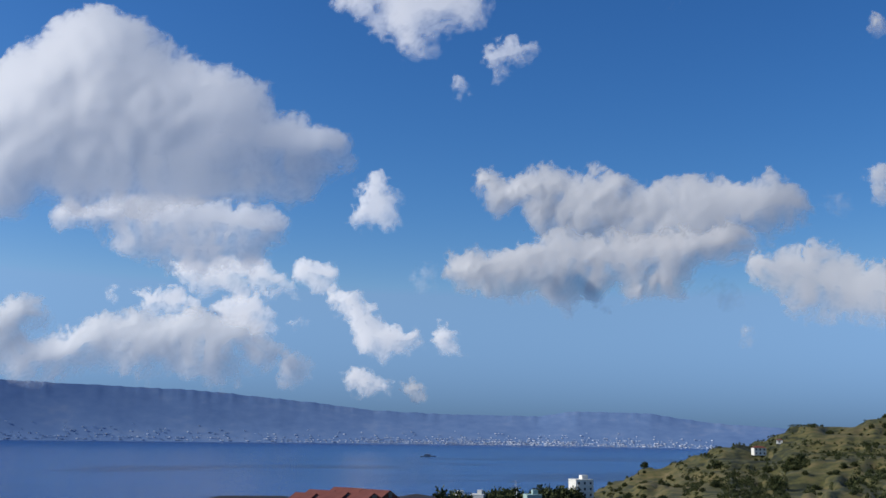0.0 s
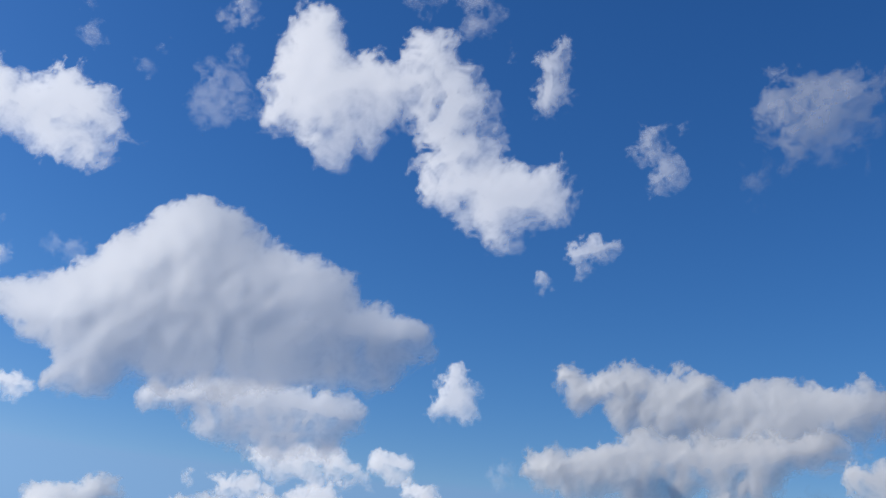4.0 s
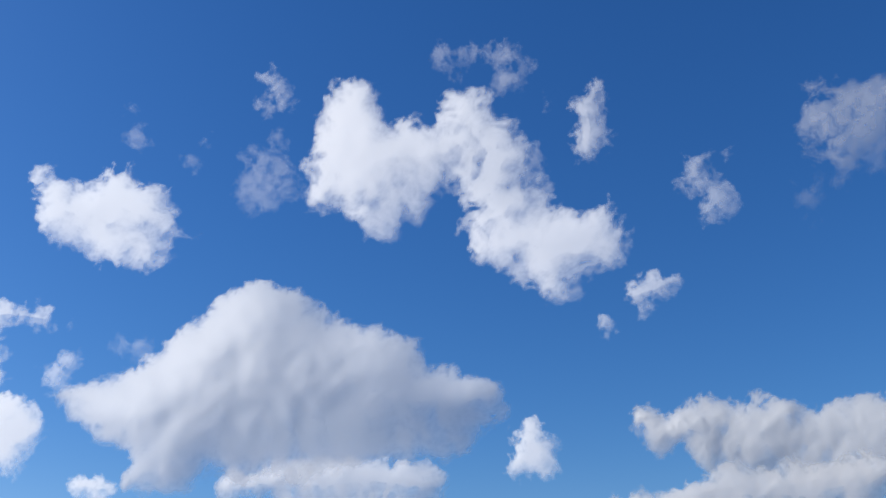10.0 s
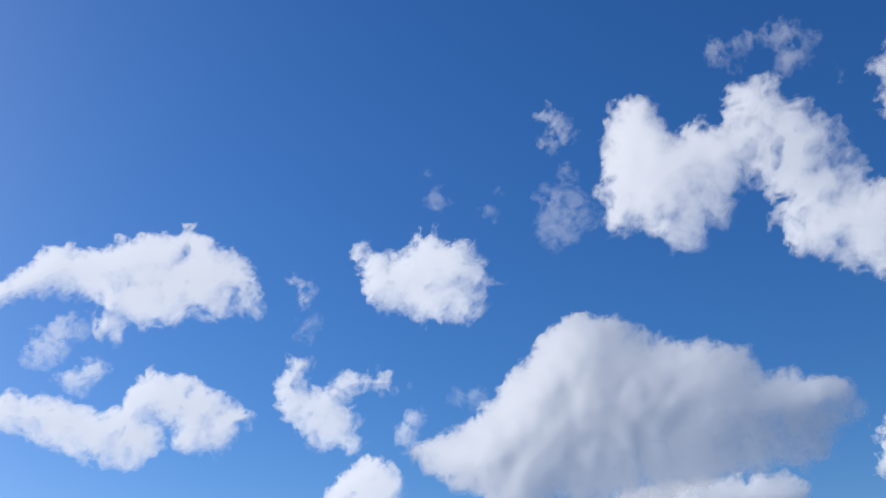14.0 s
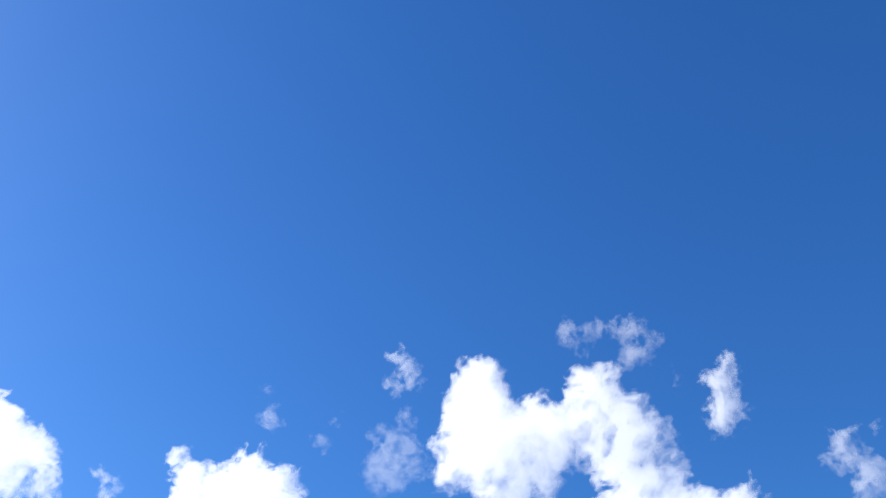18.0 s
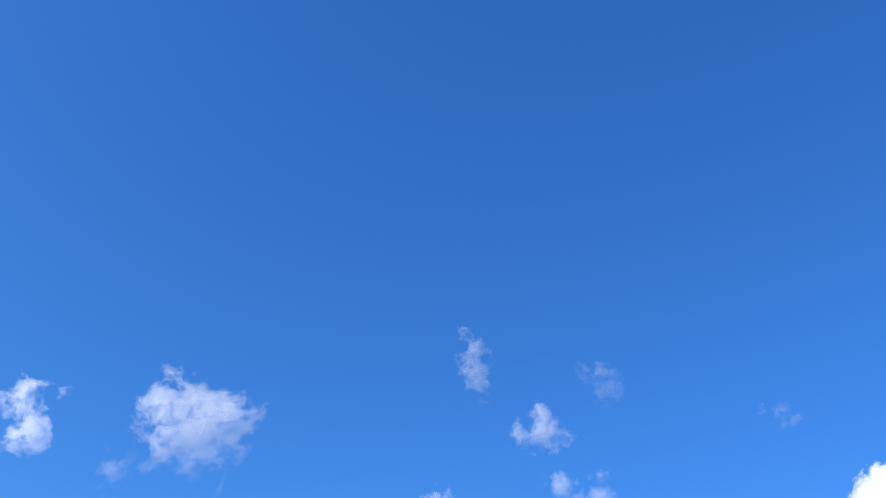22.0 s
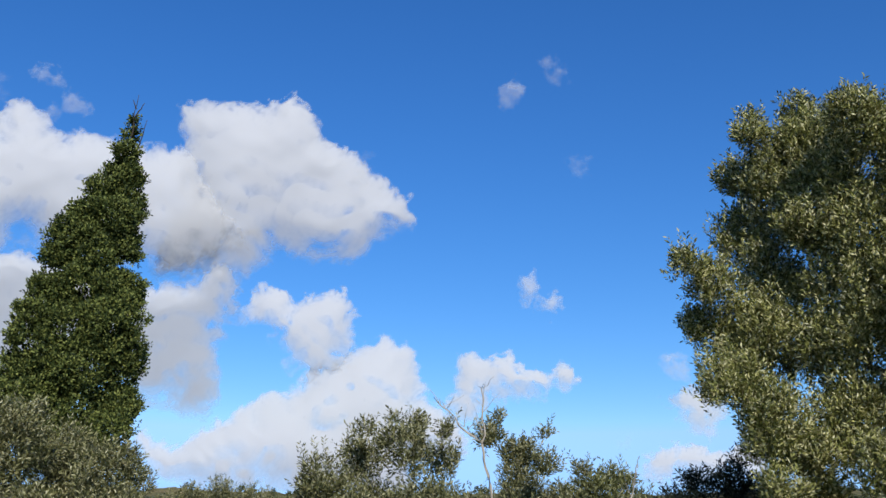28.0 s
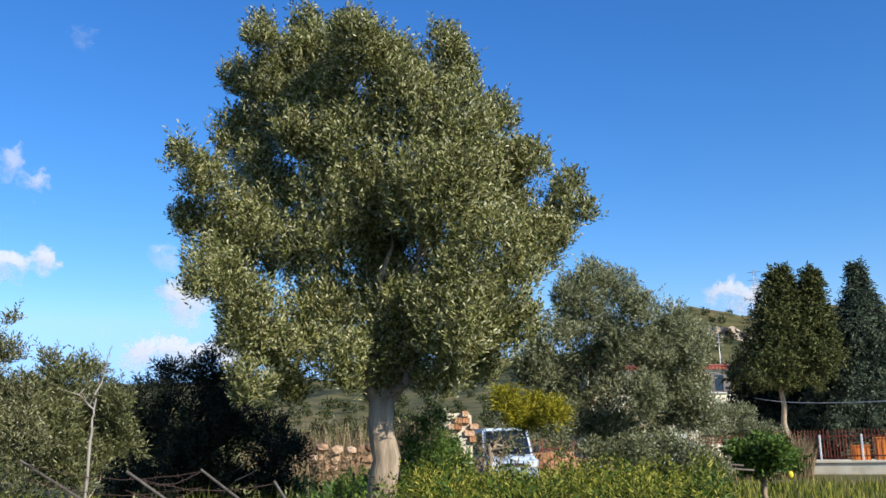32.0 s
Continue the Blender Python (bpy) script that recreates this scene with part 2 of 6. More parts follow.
# far coast across the strait
ca = np.arange(-60, 40, 0.12)
cd = np.linspace(0, 1, 16)
CA, CD = np.meshgrid(ca, cd)
reach = 4440 + 420 * CD
top = (1.6 + 4860 * np.tan(np.radians(RANGE_TOP(CA) + 0.09 * CD ** 6 * (rough(CA * 2.6, CA * 0, 4, 91) - 0.5)))) - SEA
rug = rough(CA * 0.55 + CD * 1.1, CD * 3.2 + CA * 0.1, 5, 41) - 0.5
CH = SEA + np.maximum(top, 4) * (0.06 * np.clip(CD / 0.12, 0, 1) + 0.94 * np.clip((CD - 0.1) / 0.9, 0, 1) ** 1.25) + rug * 7 * np.clip(CD * 2, 0, 1) * np.clip((1.15 - CD) * 2, 0, 1) * np.clip(top / 90, 0.2, 1)
CH[0] = SEA - 1
CV = np.stack([np.sin(np.radians(CA)) * reach, np.cos(np.radians(CA)) * reach, CH], -1).reshape(-1, 3)
ci = np.arange(CA.size).reshape(CA.shape)
CF = np.stack([ci[:-1, :-1].ravel(), ci[:-1, 1:].ravel(), ci[1:, 1:].ravel(), ci[1:, :-1].ravel()], 1)
# the haze over the strait is painted into this blue base colour
FAR = grained("mountainside with painted haze", [(0.3, (0.12, 0.20, 0.35)), (0.55, (0.155, 0.24, 0.39)), (0.75, (0.22, 0.29, 0.41))], scale=0.02, bump=0.4, coarse=0.004, rough_=1.0, spec=0.0)
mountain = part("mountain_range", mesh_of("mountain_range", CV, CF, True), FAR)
tagged(mountain, "mountain range across the strait, blue haze painted into its colour", "mountain", kind="structure")

# ---- trees ----
BARK = grained("olive bark", [(0.3, (0.13, 0.095, 0.06)), (0.5, (0.33, 0.25, 0.165)), (0.75, (0.50, 0.40, 0.28))], scale=9, bump=0.9, stretch=(1, 1, 0.25))
PALE_BARK = grained("pale bare bark", [(0.3, (0.20, 0.17, 0.13)), (0.6, (0.36, 0.32, 0.26)), (0.8, (0.48, 0.44, 0.37))], 12, bump=0.5, stretch=(1, 1, 0.25))
OLIVE = leafy("olive leaves", [(0.12, (0.03, 0.036, 0.008)), (0.4, (0.14, 0.15, 0.038)), (0.65, (0.31, 0.30, 0.105)), (0.88, (0.54, 0.51, 0.31))], 0.45, 0.14)
CYPRESS = leafy("cypress leaves", [(0.2, (0.016, 0.026, 0.007)), (0.5, (0.062, 0.082, 0.02)), (0.8, (0.17, 0.19, 0.05))], 0.6, 0.08)


SHRUB = leafy("dull olive shrub leaves", [(0.15, (0.03, 0.034, 0.011)), (0.45, (0.105, 0.108, 0.04)), (0.7, (0.22, 0.21, 0.095)), (0.9, (0.42, 0.40, 0.25))], 0.5, 0.12)
TWIG = grained("dark dead twig", [(0.3, (0.03, 0.024, 0.018)), (0.7, (0.08, 0.065, 0.05))], 20, bump=0.3)
PALE_OLIVE = leafy("pale olive leaves", [(0.2, (0.045, 0.05, 0.016)), (0.5, (0.12, 0.125, 0.042)), (0.75, (0.23, 0.23, 0.095)), (0.9, (0.40, 0.39, 0.22))])
SILVER = leafy("silvery leaves", [(0.2, (0.07, 0.078, 0.03)), (0.5, (0.19, 0.20, 0.09)), (0.75, (0.35, 0.35, 0.19)), (0.9, (0.50, 0.50, 0.33))])
# shade on the bush and the hedge is painted into this near-black leaf colour
DARK = leafy("evergreen leaves with painted shade", [(0.2, (0.008, 0.012, 0.008)), (0.6, (0.02, 0.028, 0.018)), (0.9, (0.05, 0.06, 0.035))], 0.5, 0.1)
YELLOW = leafy("yellow-green leaves", [(0.2, (0.12, 0.12, 0.01)), (0.5, (0.26, 0.24, 0.02)), (0.8, (0.45, 0.38, 0.03))])
FRESH = leafy("fresh green leaves", [(0.2, (0.03, 0.06, 0.012)), (0.5, (0.08, 0.14, 0.025)), (0.8, (0.17, 0.24, 0.05))])
PINE = leafy("brownish conifer needles", [(0.2, (0.022, 0.028, 0.008)), (0.5, (0.065, 0.075, 0.02)), (0.8, (0.16, 0.16, 0.05))], 0.6, 0.1)
SPRUCE = leafy("blue-green conifer needles", [(0.2, (0.02, 0.03, 0.018)), (0.5, (0.055, 0.075, 0.045)), (0.8, (0.13, 0.155, 0.095))], 0.6, 0.1)


def tube(verts, faces, pts, radii, sides=8):
    """Adds a tapered tube along pts."""
    base = len(verts)
    for i, (p, r) in enumerate(zip(pts, radii)):
        d = (pts[min(i + 1, len(pts) - 1)] - pts[max(i - 1, 0)]).normalized()
        a = d.orthogonal().normalized() if abs(d.z) < 0.95 else d.cross(Vector((0, 1, 0))).normalized()
        b = d.cross(a)
        for s in range(sides):
            w = 2 * math.pi * s / sides
            verts.append(p + (a * math.cos(w) + b * math.sin(w)) * r)
    for i in range(len(pts) - 1):
        for s in range(sides):
            q, n_ = base + i * sides, base + (i + 1) * sides
            faces.append((q + s, q + (s + 1) % sides, n_ + (s + 1) % sides, n_ + s))
    faces.append(tuple(base + (len(pts) - 1) * sides + s for s in range(sides)))


def bent(rng, p, q, n=6, wob=0.08):
    out = []
    length = (q - p).length
    for i in range(n + 1):
        f = i / n
        v = p.lerp(q, f)
        if 0 < i < n:
            v = v + Vector(rng.normal(0, wob * length / 3, 3))
        out.append(v)
    return out


def leaf_cloud(rng, balls, count, size, width=0.3, up=0.5, twig=8, hollow=0.3, tuft=(0.2, 0.42)):
    """Leaves on short twigs, through the outer part of balls (x, y, z, r)."""
    B = []
    for x, y, z, r in balls:                     # each clump is made of smaller ones, with gaps
        k = int((5 + 5 * min(1.0, r)) / (tuft[0] + tuft[1]) ** 1.6)
        dd = rng.normal(0, 1, (k, 3))
        dd /= np.linalg.norm(dd, axis=1)[:, None]
        rr = r * rng.uniform(tuft[0], tuft[1], k)
        off = dd * (r - rr * 0.9)[:, None] * rng.uniform(0.7, 1.08, k)[:, None]
        B += [(x + o[0], y + o[1], z + o[2], q) for o, q in zip(off, rr)]
        B.append((x, y, z, r * 0.74))
    B = np.array(B)
    w = B[:, 3] ** 1.7
    nt = max(1, count // twig)
    pick = rng.choice(len(B), nt, p=w / w.sum())
    d = rng.normal(0, 1, (nt, 3))
    d /= np.linalg.norm(d, axis=1)[:, None]
    rad = hollow + (1 - hollow) * rng.random(nt) ** 0.5
    rad *= 1 + 0.07 * rng.normal(0, 1, nt).clip(-1, 2)
    base = B[pick, :3] + d * (B[pick, 3] * rad)[:, None]
    grow = d * 0.7 + np.array([0, 0, up]) + rng.normal(0, 0.35, (nt, 3))
    grow /= np.linalg.norm(grow, axis=1)[:, None]
    n = nt * twig
    step = np.tile(np.arange(twig), nt)
    b = np.repeat(base, twig, 0) + np.repeat(grow, twig, 0) * (step * size * 0.3)[:, None]
    side = rng.normal(0, 1, (n, 3))
    g = np.repeat(grow, twig, 0)
    side -= g * (side * g).sum(1)[:, None]
    side /= np.linalg.norm(side, axis=1)[:, None] + 1e-9
    leaf = g * 0.7 + side * 0.75
    leaf /= np.linalg.norm(leaf, axis=1)[:, None]
    flat = np.cross(leaf, rng.normal(0, 1, (n, 3)))
    flat /= np.linalg.norm(flat, axis=1)[:, None] + 1e-9
    ln = size * rng.uniform(0.7, 1.25, n)
    wd = ln * width / 2
    mid = b + leaf * (ln * 0.5)[:, None]
    V = np.stack([b, mid + flat * wd[:, None], b + leaf * ln[:, None], mid - flat * wd[:, None]], 1).reshape(-1, 3)
    F = np.arange(n * 4).reshape(-1, 4)
    return V, F


def olive(label, az, d, trunk_h, trunk_r, balls, leaves, size, seed, leaf_mat=None, category="tree", name="olive_tree", lean=(0, 0), group="olive trees of the garden", limbs=True, width=0.26, up=0.5, shoots=0, tuft=(0.2, 0.42)):
    """balls: (bearing, elevation, extra distance, radius in metres) of the crown's clumps."""
    rng = np.random.default_rng(seed)
    foot = plan(az, d, ground_at(az, d))
    tree = thing(name, foot, label, category, group)
    B = []
    for a, e, extra, r in balls:
        p = at(a, e, 1.0) - EYE
        p = EYE + p * ((d + extra) / math.hypot(p.x, p.y)) - foot
        B.append((p.x, p.y, p.z, r))
    V, F = leaf_cloud(rng, B, leaves, size, width, up, tuft=tuft)
    if shoots:                                   # young shoots stand out of the crown
        V2, F2 = leaf_cloud(rng, B, shoots * 16, size, width, 1.6, 16, 0.75)
        V, F = np.concatenate([V, V2]), np.concatenate([F, F2 + len(V)])
    part("crown", mesh_of("crown", V, F), leaf_mat or OLIVE, tree)
    if trunk_h:
        fork = Vector((lean[0], lean[1], trunk_h))
        v, f = [], []
        pts = bent(rng, Vector((0, 0, -0.1)), fork, 6, 0.05)
        tube(v, f, pts, [trunk_r * (1.35 if i == 0 else 1.05 - 0.05 * i) for i in range(7)], 12)
        part("trunk", mesh_of("trunk", v, f, True), BARK, tree)
        if limbs:
            order = sorted(range(len(B)), key=lambda i: -B[i][3])[:14]
            for i in order:
                v, f = [], []
                pts = bent(rng, fork - Vector((0, 0, 0.15)), (fork * 0.3 + Vector(B[i][:3]) * 0.7), 7, 0.12)
                tube(v, f, pts, [trunk_r * (0.42 * (1 - k / 7.6)) for k in range(8)], 7)
                part("limb", mesh_of("limb", v, f, True), BARK, tree)
    return tree


def whorls(az, top, low, half, d, power, seed):
    """Clumps along the drooping branches of a conifer, storey by storey."""
    rg = np.random.default_rng(seed)
    out = [(az, top, 0.0, 0.12)]
    el = top - 0.25
    while el > low:
        t = (top - el) / (top - low)
        wide = half * min(1.0, t ** power) * rg.uniform(0.8, 1.1) * (1.0 if t < 0.85 else 0.75)
        turn = rg.uniform(0, 6.28)
        for k in range(max(4, int(5 + 3 * wide))):
            a = turn + 6.28 * k / max(4, int(5 + 3 * wide)) + rg.normal(0, 0.15)
            length = wide * rg.uniform(0.75, 1.12)
            for f in (0.35, 0.68, 1.0):
                out.append((az + length * f * math.cos(a), el - 0.35 * length * f * f + rg.normal(0, 0.06), radians(length * f) * d * math.sin(a), 0.42 - 0.2 * f + 0.06 * wide))
        el -= rg.uniform(0.42, 0.6)
    return out


# the large olive
olive("large olive tree with a dense grey-green crown and pale trunk", 125.6, 14.0, 2.2, 0.23, [(118.2, 23.8, 0.0, 0.30), (121.0, 24.5, 1.1, 0.32), (123.8, 24.0, -0.9, 0.36), (126.1, 22.7, 1.1, 0.40), (129.5, 23.2, -0.5, 0.36), (130.7, 22.3, -0.2, 0.25), (132.7, 19.2, 0.8, 0.40), (134.6, 16.6, -0.2, 0.36), (136.7, 14.6, 0.1, 0.34), (137.8, 13.4, -1.1, 0.20), (135.9, 12.6, 0.6, 0.40), (134.2, 10.7, 0.1, 0.49), (133.0, 7.7, -0.4, 0.63), (131.3, 5.2, 0.7, 0.54), (129.0, 4.2, -0.5, 0.40), (126.3, 5.2, -0.1, 0.54), (123.4, 5.0, -0.9, 0.45), (120.4, 5.9, -0.2, 0.49), (117.8, 7.9, -0.7, 0.54), (115.8, 9.8, -0.6, 0.49), (114.7, 13.0, 0.6, 0.40), (113.8, 16.5, -0.5, 0.27), (115.3, 15.3, -0.0, 0.40), (117.2, 18.0, 1.2, 0.54), (117.1, 21.2, 1.1, 0.36), (120.2, 21.6, 0.5, 0.72), (123.7, 20.8, 0.1, 0.81), (127.2, 19.8, -0.5, 0.72), (129.9, 18.8, -0.8, 0.72), (120.3, 16.5, 1.1, 0.98), (124.4, 15.9, 0.0, 1.07), (129.2, 15.2, -0.9, 1.07), (132.6, 14.4, 0.3, 0.72), (118.3, 12.1, 0.7, 0.90), (123.0, 10.9, 0.3, 1.07), (127.7, 10.5, 1.0, 1.07), (131.8, 10.8, -1.1, 0.81), (121.7, 7.3, 0.1, 0.72), (126.3, 7.5, -0.1, 0.81), (129.7, 7.2, -1.1, 0.72), (121.6, 22.6, 0.3, 0.54), (118.9, 19.7, 0.8, 0.63), (121.6, 18.8, 0.2, 0.72), (126.5, 21.7, -0.6, 0.54), (131.6, 16.4, 0.8, 0.63), (134.9, 12.3, 0.0, 0.54), (133.3, 16.4, 0.0, 0.45), (130.0, 21.1, 0.6, 0.45), (125.1, 23.3, -0.8, 0.36), (122.3, 23.3, 0.8, 0.45), (118.8, 6.0, 0.4, 0.40), (117.2, 6.6, 0.7, 0.36), (118.2, 4.0, -0.7, 0.36), (120.1, 3.7, 0.7, 0.34)], 400000, 0.072, 3, width=0.3, up=1.2, shoots=2600, tuft=(0.22, 0.5))
# the cypress and the bushes round it
olive("tall leaning dark green cypress with a ragged tip", 80.5, 22.0, 1.5, 0.2, [(80.0, 24.0, 0.0, 0.09), (79.9, 23.3, 0.3, 0.18), (79.8, 22.3, -0.2, 0.28), (79.6, 21.1, 0.3, 0.41), (80.2, 20.9, -0.1, 0.33), (78.8, 19.9, -0.1, 0.43), (80.4, 19.3, 0.2, 0.41), (79.4, 18.6, -0.1, 0.64), (77.9, 18.4, 0.0, 0.41), (77.1, 17.4, -0.3, 0.41), (80.2, 17.1, 0.2, 0.51), (78.8, 16.3, 0.0, 0.77), (76.8, 16.1, -0.1, 0.36), (80.7, 14.6, 0.2, 0.49), (78.4, 14.4, -0.1, 0.77), (76.6, 14.2, -0.0, 0.46), (80.1, 12.6, -0.3, 0.77), (77.8, 12.1, -0.1, 0.77), (75.9, 12.6, -0.2, 0.41), (75.3, 11.6, -0.2, 0.28), (80.9, 10.8, 0.2, 0.58), (78.9, 10.4, -0.2, 0.77), (76.9, 9.9, -0.0, 0.70), (75.3, 9.8, 0.3, 0.45), (80.9, 8.3, 0.3, 0.58), (78.6, 7.9, 0.2, 0.77), (76.3, 7.7, 0.0, 0.77), (74.6, 7.9, -0.2, 0.51), (80.5, 6.5, -0.2, 0.58), (78.0, 6.0, 0.3, 0.77)], 200000, 0.075, 5, CYPRESS, "tree", "cypress_tree", limbs=False, group="conifers", width=0.5, up=0.8, tuft=(0.16, 0.3))
olive("low grey-green olive bush under the cypress", 78.3, 12.0, 0.5, 0.08, [(76.0, 5.6, 0.0, 0.49), (78.4, 4.9, 0.5, 0.49), (80.7, 4.5, -0.4, 0.42), (82.3, 4.0, 0.5, 0.22), (75.1, 6.5, -0.2, 0.42), (76.9, 7.6, -0.1, 0.15), (78.9, 2.8, 0.4, 0.56), (76.2, 2.7, -0.1, 0.56), (73.7, 4.7, 0.1, 0.56), (81.3, 2.3, -0.6, 0.42)], 46000, 0.058, 7, SHRUB, up=0.9, shoots=160)
olive("small olive bush far behind the row", 86.8, 26.0, 0.6, 0.08, [(86.8, 4.0, 0.0, 0.39), (88.4, 3.7, 0.5, 0.38), (85.3, 3.5, -0.4, 0.38), (86.9, 2.9, 0.4, 0.60), (89.4, 3.4, -0.2, 0.33), (84.2, 3.1, -0.1, 0.33)], 9000, 0.075, 8, SHRUB)
olive("tall shrubby olive with upright leafy shoots", 96.5, 10.0, 0.7, 0.07, [(92.6, 4.5, 0.0, 0.29), (94.8, 5.5, 0.5, 0.30), (97.1, 6.2, -0.4, 0.28), (99.3, 5.6, 0.4, 0.20), (94.9, 7.3, -0.2, 0.10), (97.9, 7.5, -0.1, 0.12), (96.5, 7.9, 0.3, 0.07), (99.5, 7.3, -0.1, 0.08), (94.3, 2.1, 0.0, 0.49), (98.3, 2.6, -0.5, 0.49), (92.0, 2.4, 0.3, 0.35), (101.4, 2.0, 0.0, 0.32), (96.3, -0.8, -0.2, 0.52), (100.1, -0.4, 0.3, 0.47)], 52000, 0.052, 11, SHRUB, up=1.1, shoots=320)
olive("slender shrubby olive with loose grey-green shoots", 104.0, 11.0, 0.7, 0.06, [(102.1, 7.1, 0.0, 0.16), (103.7, 5.9, 0.4, 0.24), (105.3, 5.6, -0.3, 0.14), (103.8, 3.8, 0.4, 0.33), (103.6, 1.5, -0.2, 0.42), (106.1, 3.3, -0.1, 0.22), (107.2, 5.1, 0.3, 0.09), (105.2, 7.2, -0.1, 0.06), (102.5, 8.1, 0.0, 0.06), (106.2, 0.6, -0.4, 0.32)], 26000, 0.05, 13, SHRUB, up=1.1, shoots=220)
olive("rounded light green olive bush with pale tips", 108.4, 12.0, 0.6, 0.06, [(108.0, 3.6, 0.0, 0.35), (109.2, 4.3, 0.5, 0.22), (107.1, 1.6, -0.4, 0.38), (109.3, 1.6, 0.4, 0.42), (110.6, 2.6, -0.2, 0.24), (108.5, -0.3, -0.1, 0.49), (111.0, 0.7, 0.3, 0.31)], 26000, 0.06, 15, PALE_OLIVE, up=1.1, shoots=150)
# shade painted as leaf colour; the low clumps darken the ground under the bush
olive("evergreen bush with its shade painted into dark leaves", 115.2, 16.5, 0.7, 0.1, [(112.5, 3.1, 0.0, 0.40), (113.8, 4.2, 0.6, 0.31), (115.5, 4.4, -0.5, 0.35), (116.6, 3.5, 0.6, 0.35), (114.5, 1.7, -0.3, 0.67), (117.4, 1.7, -0.1, 0.48), (112.3, 1.0, 0.5, 0.48), (119.1, 0.8, -0.1, 0.43), (115.9, -0.5, 0.1, 0.67), (120.3, 0.2, -0.7, 0.29), (113.1, 4.7, 0.4, 0.12), (115.8, 5.5, 0.1, 0.12), (111.4, -1.2, 0.2, 0.5), (113.5, -2.0, 0.0, 0.62), (116.5, -2.2, 0.2, 0.65), (119.0, -1.8, 0.2, 0.55)], 52000, 0.085, 17, DARK, "bush", "dark_bush", group="")
olive("silvery olive tree with a slender leaning trunk", 139.1, 19.0, 1.7, 0.12, [(138.1, 9.8, 0.0, 0.38), (139.6, 9.0, 0.8, 0.46), (140.8, 7.7, -0.6, 0.40), (137.4, 7.7, 0.8, 0.61), (139.5, 6.1, -0.3, 0.66), (141.2, 5.1, -0.1, 0.50), (142.9, 4.5, 0.6, 0.42), (135.7, 5.8, -0.2, 0.66), (138.1, 3.9, 0.1, 0.66), (140.2, 2.7, -0.9, 0.55), (142.2, 2.4, 0.5, 0.50), (136.2, 2.7, 0.1, 0.50), (134.4, 4.6, -0.3, 0.50), (143.4, 3.3, 0.5, 0.31), (136.9, 9.0, -0.4, 0.44), (134.0, 1.7, -0.1, 0.42), (135.6, 1.4, -0.7, 0.44), (137.1, 1.4, -0.2, 0.44), (132.8, 2.3, -0.5, 0.33), (138.9, 1.1, -0.4, 0.44), (140.7, 1.2, 0.5, 0.44), (142.4, 6.8, 0.4, 0.42), (143.4, 5.6, 0.0, 0.5), (143.5, 2.0, 0.2, 0.45), (142.0, 3.6, 0.4, 0.6)], 125000, 0.075, 19, SILVER, lean=(0.3, 0.2), up=0.8, shoots=500)
olive("small yellow-green feathery tree with a thin trunk", 131.7, 17.0, 1.5, 0.05, [(132.7, 2.8, 0.0, 0.26), (134.2, 2.2, 0.4, 0.30), (135.3, 2.0, -0.3, 0.24), (133.8, 1.5, 0.4, 0.18), (133.2, 2.0, -0.2, 0.22), (135.8, 2.3, -0.1, 0.14)], 9000, 0.07, 21, YELLOW, "tree", "mimosa_tree", group="")
olive("fresh green shrub beside the olive trunk", 128.5, 16.0, 0.4, 0.05, [(127.6, 0.7, 0.0, 0.30), (128.9, 0.3, 0.4, 0.33), (129.7, -0.8, -0.3, 0.33), (127.4, -0.8, 0.4, 0.32), (128.6, 1.6, -0.2, 0.24), (128.5, -1.9, -0.1, 0.42)], 12000, 0.07, 23, FRESH, "bush", "green_shrub", group="")
olive("grey-green shrub in front of the white house", 145.7, 38.0, 0.5, 0.06, [(144.9, 1.7, 0.0, 0.53), (145.8, 1.4, 0.5, 0.57), (146.8, 0.7, -0.4, 0.53), (145.4, 0.5, 0.4, 0.62), (147.5, 0.3, -0.2, 0.40), (144.2, 0.8, -0.1, 0.55), (143.4, 1.8, 0.2, 0.6), (142.6, 1.4, 0.2, 0.6)], 24000, 0.11, 25, SILVER, "bush", "grey_shrub", group="")
olive("citrus tree with green leaves, bare stems and a lemon", 146.7, 20.0, 0.75, 0.06, [(145.5, -0.4, 0.0, 0.26), (146.6, -0.3, 0.5, 0.29), (147.4, -0.5, -0.4, 0.29), (148.2, -0.9, 0.4, 0.21), (146.8, -1.0, -0.2, 0.23), (145.9, -1.1, -0.1, 0.19)], 9000, 0.09, 27, FRESH, "tree", "citrus_tree", group="", width=0.45)
tip_foot = plan(80.5, 22.0, ground_at(80.5, 22.0))
cypress = next(o for o in bpy.data.objects if o.name.startswith("cypress_tree"))
rng = np.random.default_rng(15)
for a, e, b, g in ((79.95, 23.2, 80.1, 25.6), (80.05, 24.4, 80.5, 25.2), (80.3, 22.4, 80.75, 24.3), (80.05, 24.8, 79.8, 25.3)):
    v, f = [], []
    tube(v, f, bent(rng, at(a, e, 24.0) - tip_foot, at(b, g, 24.0) - tip_foot, 5, 0.08), [0.018, 0.016, 0.014, 0.011, 0.008, 0.005], 6)
    part("twig", mesh_of("twig", v, f, True), TWIG, cypress, "bare dead twig at the tip")
# dark conifers by the fence
olive("tall conifer with a bare trunk and brownish green crown", 148.1, 45.0, 3.9, 0.13, whorls(148.5, 9.6, 3.7, 3.2, 45.0, 0.65, 41) + whorls(150.1, 9.4, 4.6, 1.8, 45.0, 0.9, 44), 90000, 0.16, 29, PINE, "tree", "pine_tree", group="conifers", limbs=False, width=0.35, tuft=(0.35, 0.6), up=-0.3)
